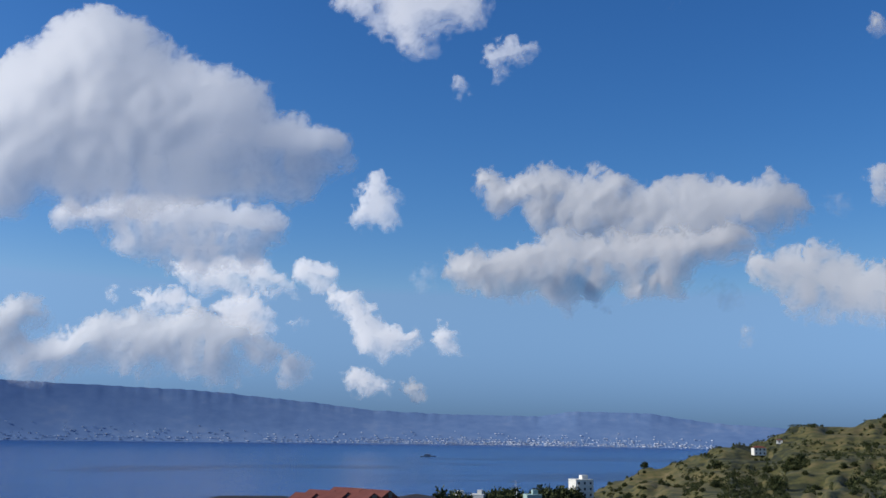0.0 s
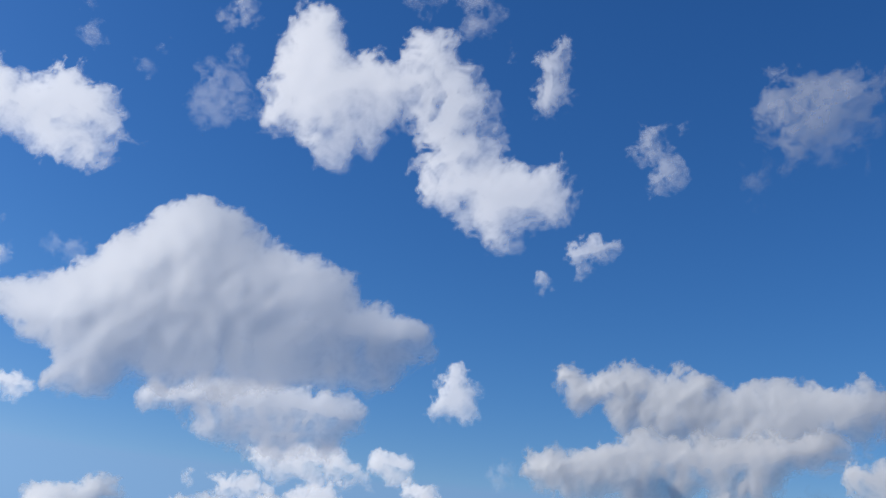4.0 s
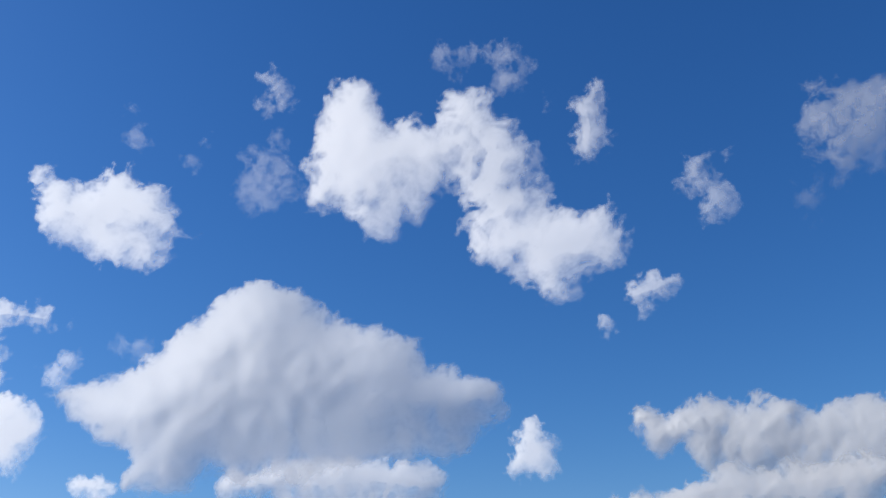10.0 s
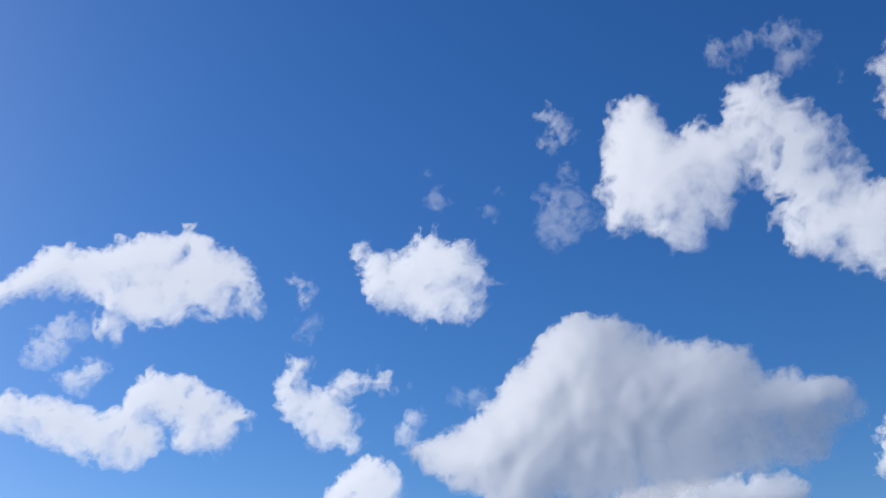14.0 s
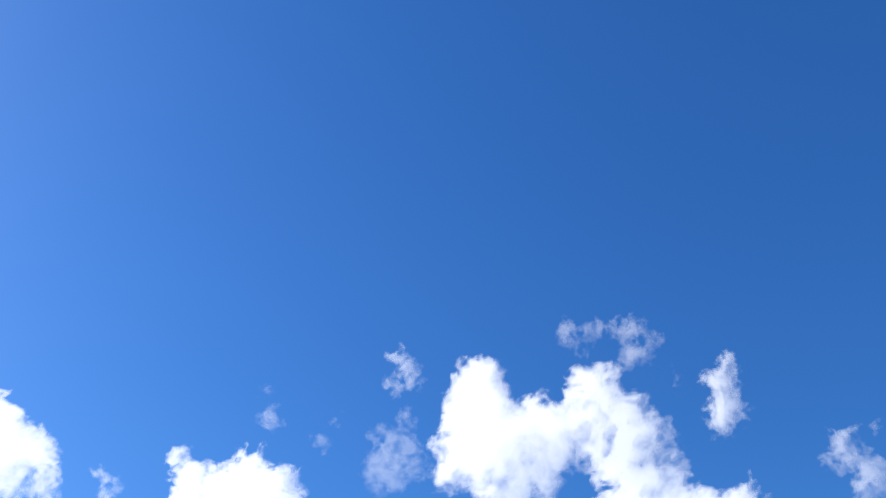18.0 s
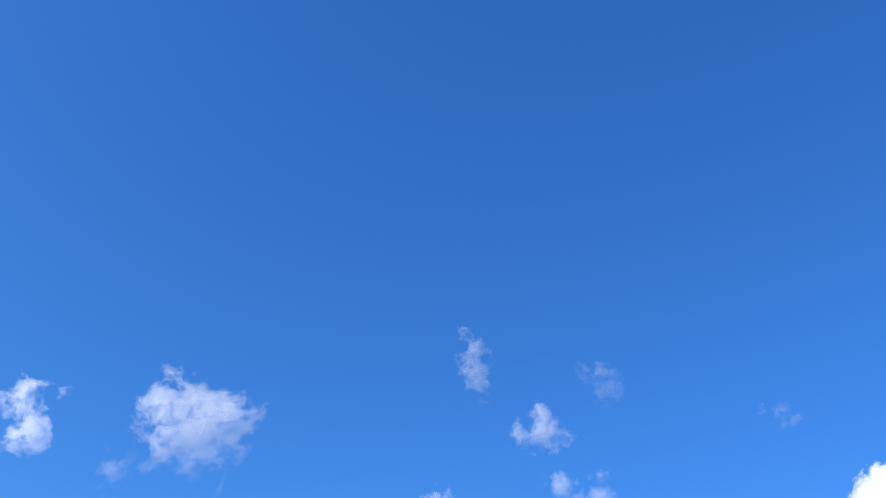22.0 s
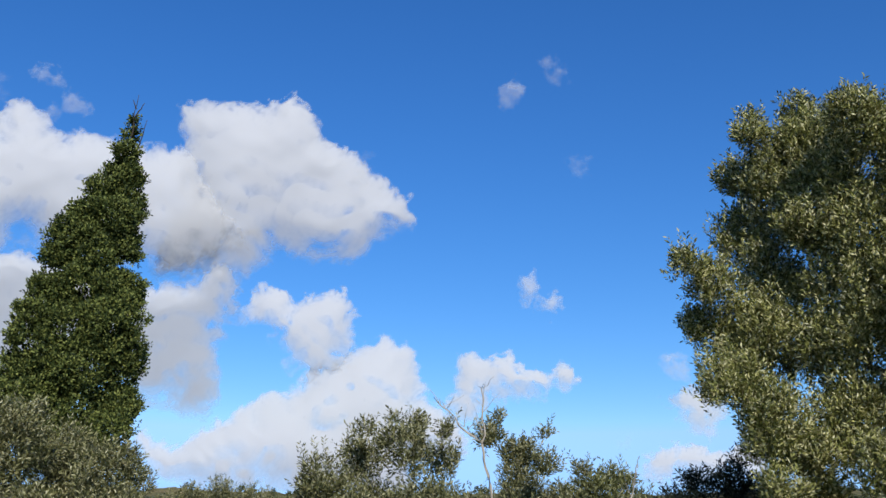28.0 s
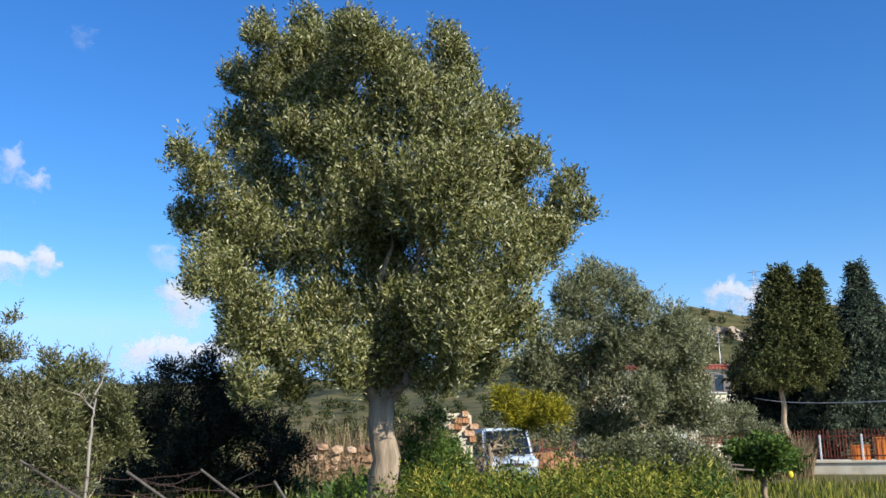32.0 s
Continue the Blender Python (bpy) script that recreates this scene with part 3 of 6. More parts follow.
olive("broad dark blue-green conifer with drooping branches", 151.8, 48.0, 2.0, 0.25, whorls(152.5, 9.7, -0.4, 5.0, 48.0, 0.95, 42), 150000, 0.16, 31, SPRUCE, "tree", "spruce_tree", group="conifers", limbs=False, width=0.35, tuft=(0.35, 0.6), up=-0.7)
olive("evergreen hedge behind the fence, shade painted into its leaves", 147.8, 50.0, 0.6, 0.1, [(146.8, 3.1, 0.0, 1.16), (148.0, 2.1, 0.7, 1.31), (147.0, 1.5, -0.6, 1.16), (149.1, 1.5, 0.7, 1.45), (146.3, 4.0, -0.3, 0.73), (149.8, 2.6, -0.1, 1.16), (145.9, 2.2, 0.5, 0.73), (150.1, 0.5, -0.1, 1.16), (151.8, 0.2, 0.1, 1.16)], 30000, 0.2, 33, DARK, "hedge", "hedge", group="", limbs=False, width=0.4)
olive("dense grey-green shrubs hiding a parked car", 140.4, 17.5, 0.4, 0.05, [(137.6, -0.5, 0.0, 0.28), (138.9, -0.2, 0.5, 0.26), (140.1, -0.4, -0.4, 0.35), (141.7, -0.2, 0.4, 0.39), (143.1, -0.5, -0.2, 0.35), (143.8, -1.2, -0.1, 0.31), (140.7, -1.8, 0.3, 0.46), (142.5, -1.8, -0.1, 0.41)], 22000, 0.075, 37, SILVER, "bush", "grey_shrub", group="")
SAPLINGS = [
 ("bare grey sapling with two forked twigs", (102.2, -0.7, 9.0), [(102.2, 3.6, 9.0), (101.6, 6.8, 9.0), (98.8, 9.4, 9.1), (101.7, 10.2, 9.0)]),
 ("thin bare pale sapling among the bushes", (109.6, -0.7, 10.5), [(109.6, 1.0, 10.5), (109.7, 2.6, 10.5), (110.5, 6.1, 10.5), (108.8, 3.5, 10.4)]),
 ("bare twiggy shrub with a few red buds", (69.9, 4.6, 9.0), [(70.1, 6.3, 9.0), (70.4, 8.2, 9.0), (71.9, 10.7, 9.0), (69.8, 9.8, 9.0)]),
]


for words, foot, (joint, fork, tip, twig_tip) in SAPLINGS:
    base = at(*foot)
    bottom = Vector((base.x, base.y, ground_at(foot[0], foot[2]) - 0.05))
    sapling = thing("sapling", bottom, words, "sapling", "bare saplings")
    rng = np.random.default_rng(int(foot[0] * 10))
    a, b, c, d = (at(*p) - bottom for p in (joint, fork, tip, twig_tip))
    for name_, (p, q), (r0, r1) in (("stem", (Vector((0, 0, 0)), a), (0.02, 0.015)), ("stem", (a, b), (0.015, 0.01)), ("branch", (b, c), (0.012, 0.004)), ("branch", (b, d), (0.012, 0.004))):
        v, f = [], []
        tube(v, f, bent(rng, p, q, 7, 0.07), [r0 + (r1 - r0) * i / 7 for i in range(8)], 6)
        part(name_, mesh_of(name_, v, f, True), PALE_BARK, sapling)
    for i in range(16):
        s = b.lerp(c if i % 2 else d, rng.uniform(0.1, 0.95))
        e = s + Vector((rng.normal(0, 0.1), rng.normal(0, 0.1), abs(rng.normal(0.12, 0.06))))
        v, f = [], []
        tube(v, f, bent(rng, s, e, 3, 0.1), [0.004, 0.003, 0.002, 0.001], 4)
        part("twig", mesh_of("twig", v, f), PALE_BARK, sapling)

# ---- small makers ----


def block(sx, sy, sz, bevel=0.0, at_=(0, 0, 0), taper=1.0):
    """A box standing on at_, rounded at its edges; taper narrows its top."""
    bm = bmesh.new()
    bmesh.ops.create_cube(bm, size=1.0)
    for v in bm.verts:
        k = taper if v.co.z > 0 else 1.0
        v.co = Vector((v.co.x * sx * k + at_[0], v.co.y * sy * k + at_[1], (v.co.z + 0.5) * sz + at_[2]))
    if bevel:
        bmesh.ops.bevel(bm, geom=bm.edges[:], offset=bevel, segments=2, affect="EDGES")
    return bm


def rod(p, q, r0, r1=None, sides=8, name_="rod"):
    v, f = [], []
    tube(v, f, [Vector(p), Vector(q)], [r0, r1 if r1 is not None else r0], sides)
    return mesh_of(name_, v, f, True)


def facing(name, az, d, z, label, category, group="", turn=0.0):
    """A thing whose local x runs to the right and y away, as seen from the eye."""
    return thing(name, plan(az, d, z), label, category, group, rz=-az + turn)


WHITE = grained("white plaster", [(0.3, (0.66, 0.63, 0.55)), (0.6, (0.80, 0.78, 0.70)), (0.8, (0.86, 0.84, 0.78))], 3, bump=0.2)
CREAM_WALL = grained("cream plaster", [(0.3, (0.66, 0.58, 0.40)), (0.6, (0.80, 0.73, 0.54)), (0.8, (0.86, 0.80, 0.64))], 2.5, bump=0.2)
CREAM = grained("stained concrete", [(0.25, (0.38, 0.31, 0.21)), (0.5, (0.68, 0.60, 0.44)), (0.75, (0.80, 0.73, 0.57))], 2.2, bump=0.5)
TERRACOTTA = grained("roof tile", [(0.3, (0.24, 0.06, 0.035)), (0.6, (0.38, 0.11, 0.06)), (0.8, (0.46, 0.18, 0.10))], 6, bump=0.3, random_=0.3)
RUST = grained("rusty red iron", [(0.3, (0.12, 0.03, 0.02)), (0.6, (0.26, 0.07, 0.04)), (0.8, (0.36, 0.14, 0.08))], 14, 0.7, 0.2, random_=0.25)
ORANGE = grained("orange paint", [(0.3, (0.50, 0.14, 0.02)), (0.7, (0.66, 0.22, 0.04))], 4, 0.5, 0.1)
STONE = grained("warm field stone", [(0.25, (0.20, 0.12, 0.07)), (0.5, (0.42, 0.26, 0.15)), (0.75, (0.60, 0.42, 0.28))], 7, bump=0.8, random_=0.5)
BRICK = grained("weathered orange masonry", [(0.25, (0.28, 0.12, 0.06)), (0.5, (0.52, 0.27, 0.13)), (0.75, (0.68, 0.48, 0.32))], 3.5, bump=0.7, random_=0.4)
GREY_WOOD = grained("weathered grey wood", [(0.3, (0.07, 0.055, 0.04)), (0.6, (0.16, 0.135, 0.105)), (0.8, (0.26, 0.23, 0.19))], 10, bump=0.6, stretch=(1, 1, 0.15))
PAINT = grained("pale blue car paint", [(0.3, (0.42, 0.50, 0.60)), (0.7, (0.50, 0.58, 0.68))], 2, 0.28, 0.0, spec=0.6)
WHITE_PAINT = grained("white car paint", [(0.3, (0.70, 0.71, 0.72)), (0.7, (0.78, 0.79, 0.80))], 2, 0.28, 0.0, spec=0.6)
DARK_PLASTIC = grained("black plastic", [(0.3, (0.012, 0.012, 0.013)), (0.7, (0.03, 0.03, 0.03))], 20, 0.55, 0.05)
METAL = grained("dull galvanised metal", [(0.3, (0.40, 0.41, 0.42)), (0.7, (0.60, 0.61, 0.62))], 12, 0.45, 0.1, metal=0.8)
WHITE_METAL = grained("white painted metal", [(0.3, (0.60, 0.60, 0.58)), (0.7, (0.78, 0.78, 0.76))], 9, 0.5, 0.1)
SHUTTER = grained("grey-brown shutter paint", [(0.3, (0.13, 0.11, 0.10)), (0.7, (0.20, 0.17, 0.155))], 8, 0.6, 0.1)
CABLE = grained("pale cable", [(0.3, (0.35, 0.32, 0.30)), (0.7, (0.45, 0.42, 0.40))], 8, 0.6, 0.0)
WIRE = grained("dark rusty wire", [(0.3, (0.03, 0.02, 0.015)), (0.7, (0.09, 0.05, 0.035))], 30, 0.7, 0.0)
LEMON = grained("lemon peel", [(0.3, (0.70, 0.50, 0.03)), (0.7, (0.80, 0.62, 0.06))], 30, 0.45, 0.3)


def glass():
    m, n, l, b = material("dark glass", 0.05)
    b.inputs["Base Color"].default_value = (0.012, 0.016, 0.02, 1)
    b.inputs["Specular IOR Level"].default_value = 0.6
    return m


GLASS = glass()
LAMP_GLASS = grained("lamp glass", [(0.3, (0.55, 0.57, 0.58)), (0.7, (0.70, 0.71, 0.72))], 9, 0.15, 0.0, spec=0.6)

# ---- dry stone wall behind the olive ----
wall = facing("stone_wall", 123.9, 22.0, ground_at(123.9, 22) - 0.1, "tumbled dry stone wall of warm brown field stones", "stone wall")
rng = np.random.default_rng(77)
part("core", block(1.7, 0.45, 1.35, 0.05, (0, 0.2, 0)), STONE, wall)
stone_meshes = []
for i in range(6):
    bm = bmesh.new()
    bmesh.ops.create_icosphere(bm, subdivisions=1, radius=0.5)
    for v in bm.verts:
        v.co *= 0.82 + 0.32 * rng.random()
        v.co.x = max(-0.43, min(0.43, v.co.x))
        v.co.z = max(-0.36, min(0.36, v.co.z))
    me = bpy.data.meshes.new("stone")
    bm.to_mesh(me)
    bm.free()
    me.materials.append(STONE)
    stone_meshes.append(me)
z = 0.1
while z < 1.55:
    x = -0.95 + rng.uniform(0, 0.15)
    row = rng.uniform(0.11, 0.24)
    while x < 0.95 - 0.35 * max(0, z - 1.1):
        w = rng.uniform(0.11, 0.38)
        ob = part("stone", stone_meshes[rng.integers(6)], None, wall)
        ob.location = (x + w / 2, -0.03 + rng.uniform(-0.05, 0.05), z + row / 2 + rng.uniform(-0.05, 0.05))
        ob.scale = (w * 1.08, 0.3, row * 1.25)
        ob.rotation_euler = (rng.normal(0, 0.2), rng.normal(0, 0.3), rng.normal(0, 0.3))
        x += w
    z += row

# ---- broken masonry pillar ----
ruin = facing("ruined_wall", 129.85, 24.0, ground_at(129.85, 24) - 0.1, "broken orange masonry wall end with crumbled plaster", "ruin")
bm = block(1, 1, 1, 0.07)
brick_mesh = bpy.data.meshes.new("brick")
bm.to_mesh(brick_mesh)
bm.free()
brick_mesh.materials.append(BRICK)
part("plaster", block(0.78, 0.5, 2.25, 0.05, (0, 0.1, 0), 0.9), CREAM, ruin)
z = 0.2
while z < 2.2:
    x = -0.42
    while x < 0.36 - max(0.0, z - 1.9) * 0.9:
        w = rng.uniform(0.14, 0.26)
        if rng.random() < 0.2 + 0.12 * z:
            ob = part("brick", brick_mesh, None, ruin)
            ob.location = (x + w / 2, -0.14 + rng.uniform(-0.03, 0.03), z)
            ob.scale = (w * 0.96, 0.2, 0.14)
            ob.rotation_euler = (0, rng.normal(0, 0.05), rng.normal(0, 0.06))
        x += w
    z += 0.15

# ---- cars ----


def car(label, az, d, z, paint, turn):
    c = facing("car", az, d, z, label, "car", "parked cars", turn)
    body = bmesh.new()
    bmesh.ops.create_cube(body, size=1.0)
    for v in body.verts:
        v.co = Vector((v.co.x * 1.58, v.co.y * 3.6 + 1.6, (v.co.z + 0.5) * 0.72 + 0.28))
    bmesh.ops.bevel(body, geom=body.edges[:], offset=0.1, segments=3, affect="EDGES")
    part("body", body, paint, c)
    cab = bmesh.new()
    bmesh.ops.create_cube(cab, size=1.0)
    for v in cab.verts:
        top = v.co.z > 0
        front = v.co.y < 0
        v.co = Vector((v.co.x * (1.36 if top else 1.5), (0.72 if top else 0.25) if front else (3.2 if top else 3.32), 1.0 + (0.82 if top else -0.04)))
    bmesh.ops.bevel(cab, geom=cab.edges[:], offset=0.06, segments=2, affect="EDGES")
    part("cabin", cab, paint, c)
    screen = mesh_of("windscreen", [(-0.66, 0.26, 1.06), (0.66, 0.26, 1.06), (0.6, 0.63, 1.74), (-0.6, 0.63, 1.74), (-0.66, 0.29, 1.06), (0.66, 0.29, 1.06), (0.6, 0.66, 1.74), (-0.6, 0.66, 1.74)],
                     [(0, 1, 2, 3), (7, 6, 5, 4), (0, 4, 5, 1), (1, 5, 6, 2), (2, 6, 7, 3), (3, 7, 4, 0)])
    part("windscreen", screen, GLASS, c, "dark windscreen glass")
    for s in (-1, 1):
        side = mesh_of("side_window", [(s * 0.755, 0.55, 1.08), (s * 0.755, 1.7, 1.08), (s * 0.70, 1.7, 1.7), (s * 0.70, 0.85, 1.7), (s * 0.74, 0.55, 1.08), (s * 0.74, 1.7, 1.08), (s * 0.685, 1.7, 1.7), (s * 0.685, 0.85, 1.7)],
                       [(0, 1, 2, 3), (7, 6, 5, 4), (0, 4, 5, 1), (1, 5, 6, 2), (2, 6, 7, 3), (3, 7, 4, 0)])
        part("side_window", side, GLASS, c, "dark side window")
        part("headlight", block(0.32, 0.08, 0.2, 0.03, (s * 0.56, -0.2, 0.66)), LAMP_GLASS, c, "clear glass headlight")
        mirror = part("mirror", block(0.16, 0.1, 0.22, 0.03, (s * 0.88, 0.42, 1.08)), DARK_PLASTIC, c, "black plastic mirror")
        part("mirror_arm", block(0.14, 0.05, 0.05, 0.01, (s * 0.78, 0.44, 1.1)), DARK_PLASTIC, mirror)
        for y in (0.55, 2.75):
            wheel = part("wheel", rod((s * 0.66, y, 0.3), (s * 0.82, y, 0.3), 0.3, sides=20, name_="wheel"), DARK_PLASTIC, c, "black rubber tyre")
            part("rim", rod((s * 0.80, y, 0.3), (s * 0.835, y, 0.3), 0.18, sides=16, name_="rim"), METAL, wheel, "grey steel rim")
    part("grille", block(0.7, 0.05, 0.1, 0.02, (0, -0.21, 0.70)), DARK_PLASTIC, c, "black grille")
    bumper = part("bumper", block(1.5, 0.12, 0.2, 0.05, (0, -0.22, 0.36)), paint, c)
    part("number_plate", block(0.5, 0.02, 0.11, 0.0, (0, -0.29, 0.40)), WHITE_METAL, bumper, "white plate with dark bars")
    for k in range(5):
        part("plate_bar", block(0.05, 0.006, 0.06, 0.0, (-0.16 + 0.08 * k, -0.303, 0.425)), DARK_PLASTIC, bumper)
    return c


car("pale blue small van parked in the weeds by the gate", 132.9, 29.0, ground_at(132.9, 29) - 0.02, PAINT, 12)
car("white car half hidden behind the silvery olive", 139.6, 31.0, ground_at(139.6, 31) - 0.3, WHITE_PAINT, -25)

# ---- gate, fence and retaining wall ----


def railing(label, name, az0, az1, d0, d1, z0, high, gap, paint, post_paint, posts, category, group=""):
    a, b = plan(az0, d0, z0), plan(az1, d1, z0)
    run = b - a
    long = run.length
    rz = math.degrees(math.atan2(run.y, run.x))
    f = thing(name, a, label, category, group, rz)
    slat = mesh_of("slat", *box_data(0.022, 0.022, high))
    slat.materials.append(paint)
    n = int(long / gap)
    rg = np.random.default_rng(int(long * 100))
    for i in range(n):
        ob = part("slat", slat, None, f)
        ob.location = (gap * (i + 0.5), 0, 0.02)
        ob.rotation_euler = (rg.normal(0, 0.01), rg.normal(0, 0.015), 0)
        ob.scale = (1, 1, 1 + rg.normal(0, 0.01))
    for h in (0.12, high * 0.78):
        part("rail", block(long, 0.03, 0.045, 0.004, (long / 2, 0.026, h)), paint, f)
    for i in range(posts):
        part("post", block(0.06, 0.06, high * 0.86, 0.008, (long * (0.04 + 0.92 * i / max(1, posts - 1)), -0.05, 0.0)), post_paint, f, "white painted post")
    return f


def box_data(sx, sy, sz):
    v = [(x * sx / 2, y * sy / 2, z * sz) for z in (0, 1) for x, y in ((-1, -1), (1, -1), (1, 1), (-1, 1))]
    return v, [(3, 2, 1, 0), (4, 5, 6, 7), (0, 1, 5, 4), (1, 2, 6, 5), (2, 3, 7, 6), (3, 0, 4, 7)]


WALL_TOP = 1.06
railing("rusty red iron railing with white posts on a wall", "fence", 147.4, 156.5, 37.5, 36.5, WALL_TOP, 1.02, 0.105, RUST, WHITE_METAL, 5, "fence")
railing("orange-red iron gate with slender bars", "gate", 133.3, 137.4, 31.0, 31.5, ground_at(135, 31) + 0.05, 1.35, 0.12, RUST, WHITE_METAL, 2, "gate")
railing("rusty iron railing behind the silvery olive", "fence", 137.6, 146.0, 36.0, 37.2, ground_at(141, 36) + 0.3, 1.05, 0.105, RUST, WHITE_METAL, 4, "fence")
bank = facing("earth_bank", 135.0, 34.0, ground_at(135, 34) - 0.2, "bare orange earth bank behind the gate", "bank")
bm = block(3.2, 1.6, 1.15, 0.25, (0, 0, 0), 0.7)
bmesh.ops.subdivide_edges(bm, edges=bm.edges[:], cuts=3, use_grid_fill=True)
for v in bm.verts:
    v.co += Vector(noise.noise_vector(v.co * 2)) * 0.12
part("earth", bm, BRICK, bank)
a, b = plan(145.2, 37.2), plan(158.0, 36.0)
low = min(ground_at(146, 37), ground_at(156, 36)) - 0.3
retaining = thing("retaining_wall", (a.x, a.y, low), "stained cream concrete retaining wall under the railing", "wall", "", math.degrees(math.atan2(b.y - a.y, b.x - a.x)))
long = (b - a).length
part("wall", block(long, 0.35, WALL_TOP - low - 0.09, 0.02, (long / 2, 0.05, 0)), CREAM, retaining)
part("coping", block(long, 0.45, 0.09, 0.02, (long / 2, 0.05, WALL_TOP - low - 0.088)), CREAM, retaining, "pale concrete coping")

for az, d, s, words in ((151.75, 38.3, 0.62, "orange plastic crate behind the railing"), (153.2, 38.6, 0.95, "large orange container behind the railing")):
    crate = facing("crate", az, d, WALL_TOP - 0.05, words, "crate", "orange crates", 8)
    part("box", block(s, s * 0.8, s * 0.8, 0.03), ORANGE, crate)
    part("lid", block(s * 1.06, s * 0.86, 0.06, 0.015, (0, 0, s * 0.8)), ORANGE, crate)
    for k in (-1, 0, 1):
        part("rib", block(0.03, 0.03, s * 0.7, 0.005, (k * s * 0.3, -s * 0.41, 0.03)), ORANGE, crate)

terrace = facing("terrace", 151.0, 46.0, WALL_TOP - 1.2, "earth terrace held by the retaining wall", "terrace")
part("earth", block(14, 16.5, 1.12, 0.1), CREAM, terrace)

# ---- the white house ----
HD = 62.0
hz = ground_at(144, HD)
top = 1.6 + HD * math.tan(radians(4.2))
house = facing("house", 145.62, HD, hz - 0.2, "cream plastered house with a red tiled roof edge", "house", turn=20)
w = 9.0
wall_h = top - hz + 0.2
part("wall", block(w, 6.0, wall_h, 0.02, (-w / 2, 3.0, 0)), CREAM_WALL, house)
part("cornice", block(w + 0.3, 6.3, 0.14, 0.02, (-w / 2 + 0.05, 3.0, wall_h - 0.05)), WHITE, house, "white painted cornice")
roof = part("roof", mesh_of("roof", [(-w - 0.2, -0.3, wall_h + 0.09), (0.9, -0.3, wall_h + 0.09), (0.9, 6.3, wall_h + 0.09), (-w - 0.2, 6.3, wall_h + 0.09), (-w - 0.2, 3, wall_h + 0.62), (0.5, 3, wall_h + 0.62)],
                                [(0, 1, 5, 4), (2, 3, 4, 5), (1, 2, 5), (3, 0, 4), (3, 2, 1, 0)]), TERRACOTTA, house, "red clay tile roof")
tile = bmesh.new()
bmesh.ops.create_cone(tile, segments=8, radius1=0.09, radius2=0.075, depth=0.5, cap_ends=True)
tm = bpy.data.meshes.new("tile")
tile.to_mesh(tm)
tile.free()
tm.materials.append(TERRACOTTA)
for i in range(48):
    for j in range(3):
        ob = part("tile", tm, None, roof)
        ob.location = (-w - 0.1 + i * 0.21, -0.1 + 0.46 * j, wall_h + 0.15 + 0.074 * j)
        ob.rotation_euler = (radians(-80.5), 0, 0)
wz = 1.6 + HD * math.tan(radians(2.96)) - hz + 0.2
for k, x in enumerate((-0.85, -3.4)):
    win = part("window", block(1.35, 0.1, 1.15, 0.015, (x, -0.02, wz)), SHUTTER, house, "window with grey-brown shutters")
    part("pane", block(0.45, 0.03, 0.95, 0.0, (x - 0.12, -0.085, wz + 0.1)), GLASS, win, "dark window pane")
    part("shutter", block(0.5, 0.05, 1.02, 0.01, (x + 0.38, -0.11, wz + 0.06)), SHUTTER, win, "closed shutter leaf")
    part("shutter", block(0.25, 0.05, 1.02, 0.01, (x - 0.52, -0.11, wz + 0.06)), SHUTTER, win, "closed shutter leaf")
    part("sill", block(1.5, 0.16, 0.06, 0.01, (x, -0.06, wz - 0.06)), WHITE, win)
mast = part("aerial", rod((0.3, 3.0, wall_h + 0.4), (0.3, 3.0, wall_h + 2.6), 0.025, name_="aerial"), METAL, house, "thin metal roof aerial")
for k in range(4):
    part("aerial_arm", rod((0.0, 3.0, wall_h + 1.8 + 0.2 * k), (0.6, 3.0, wall_h + 1.8 + 0.2 * k), 0.012, name_="aerial_arm"), METAL, mast)

# overhead cable from the house
p, q = at(145.4, 2.98, HD - 0.6), at(155.5, 2.2, 20.0)
pts = [p.lerp(q, i / 24) - Vector((0, 0, 0.3 * math.sin(math.pi * i / 24))) for i in range(25)]
v, f = [], []
tube(v, f, [x for x in pts], [0.013] * 25, 6)
cable = part("overhead_cable", mesh_of("overhead_cable", v, f, True), CABLE)
tagged(cable, "pale overhead cable running from the white house", "cable")

# ---- garden trellis and leaning posts ----
trellis = facing("trellis", 144.7, 18.0, ground_at(144.7, 18), "weathered grey pole trellis beside the citrus tree", "trellis")
for x, h, lean in ((-0.12, 1.12, 0.02), (0.02, 1.0, 0.03), (0.14, 1.2, 0.05), (-0.75, 0.95, 0.0)):
    part("pole", rod((x, 0, 0), (x - lean, 0.05, h), 0.022, 0.018, name_="pole"), GREY_WOOD, trellis)
part("crossbar", rod((-0.35, 0, 1.1), (0.32, 0.1, 1.03), 0.018, name_="crossbar"), GREY_WOOD, trellis)
part("crossbar", rod((-0.3, 0.6, 1.0), (0.5, 0.5, 0.94), 0.018, name_="crossbar"), GREY_WOOD, trellis)
part("crossbar", rod((-0.1, 0.05, 1.06), (-0.15, 0.8, 1.05), 0.018, name_="crossbar"), GREY_WOOD, trellis)

posts = []
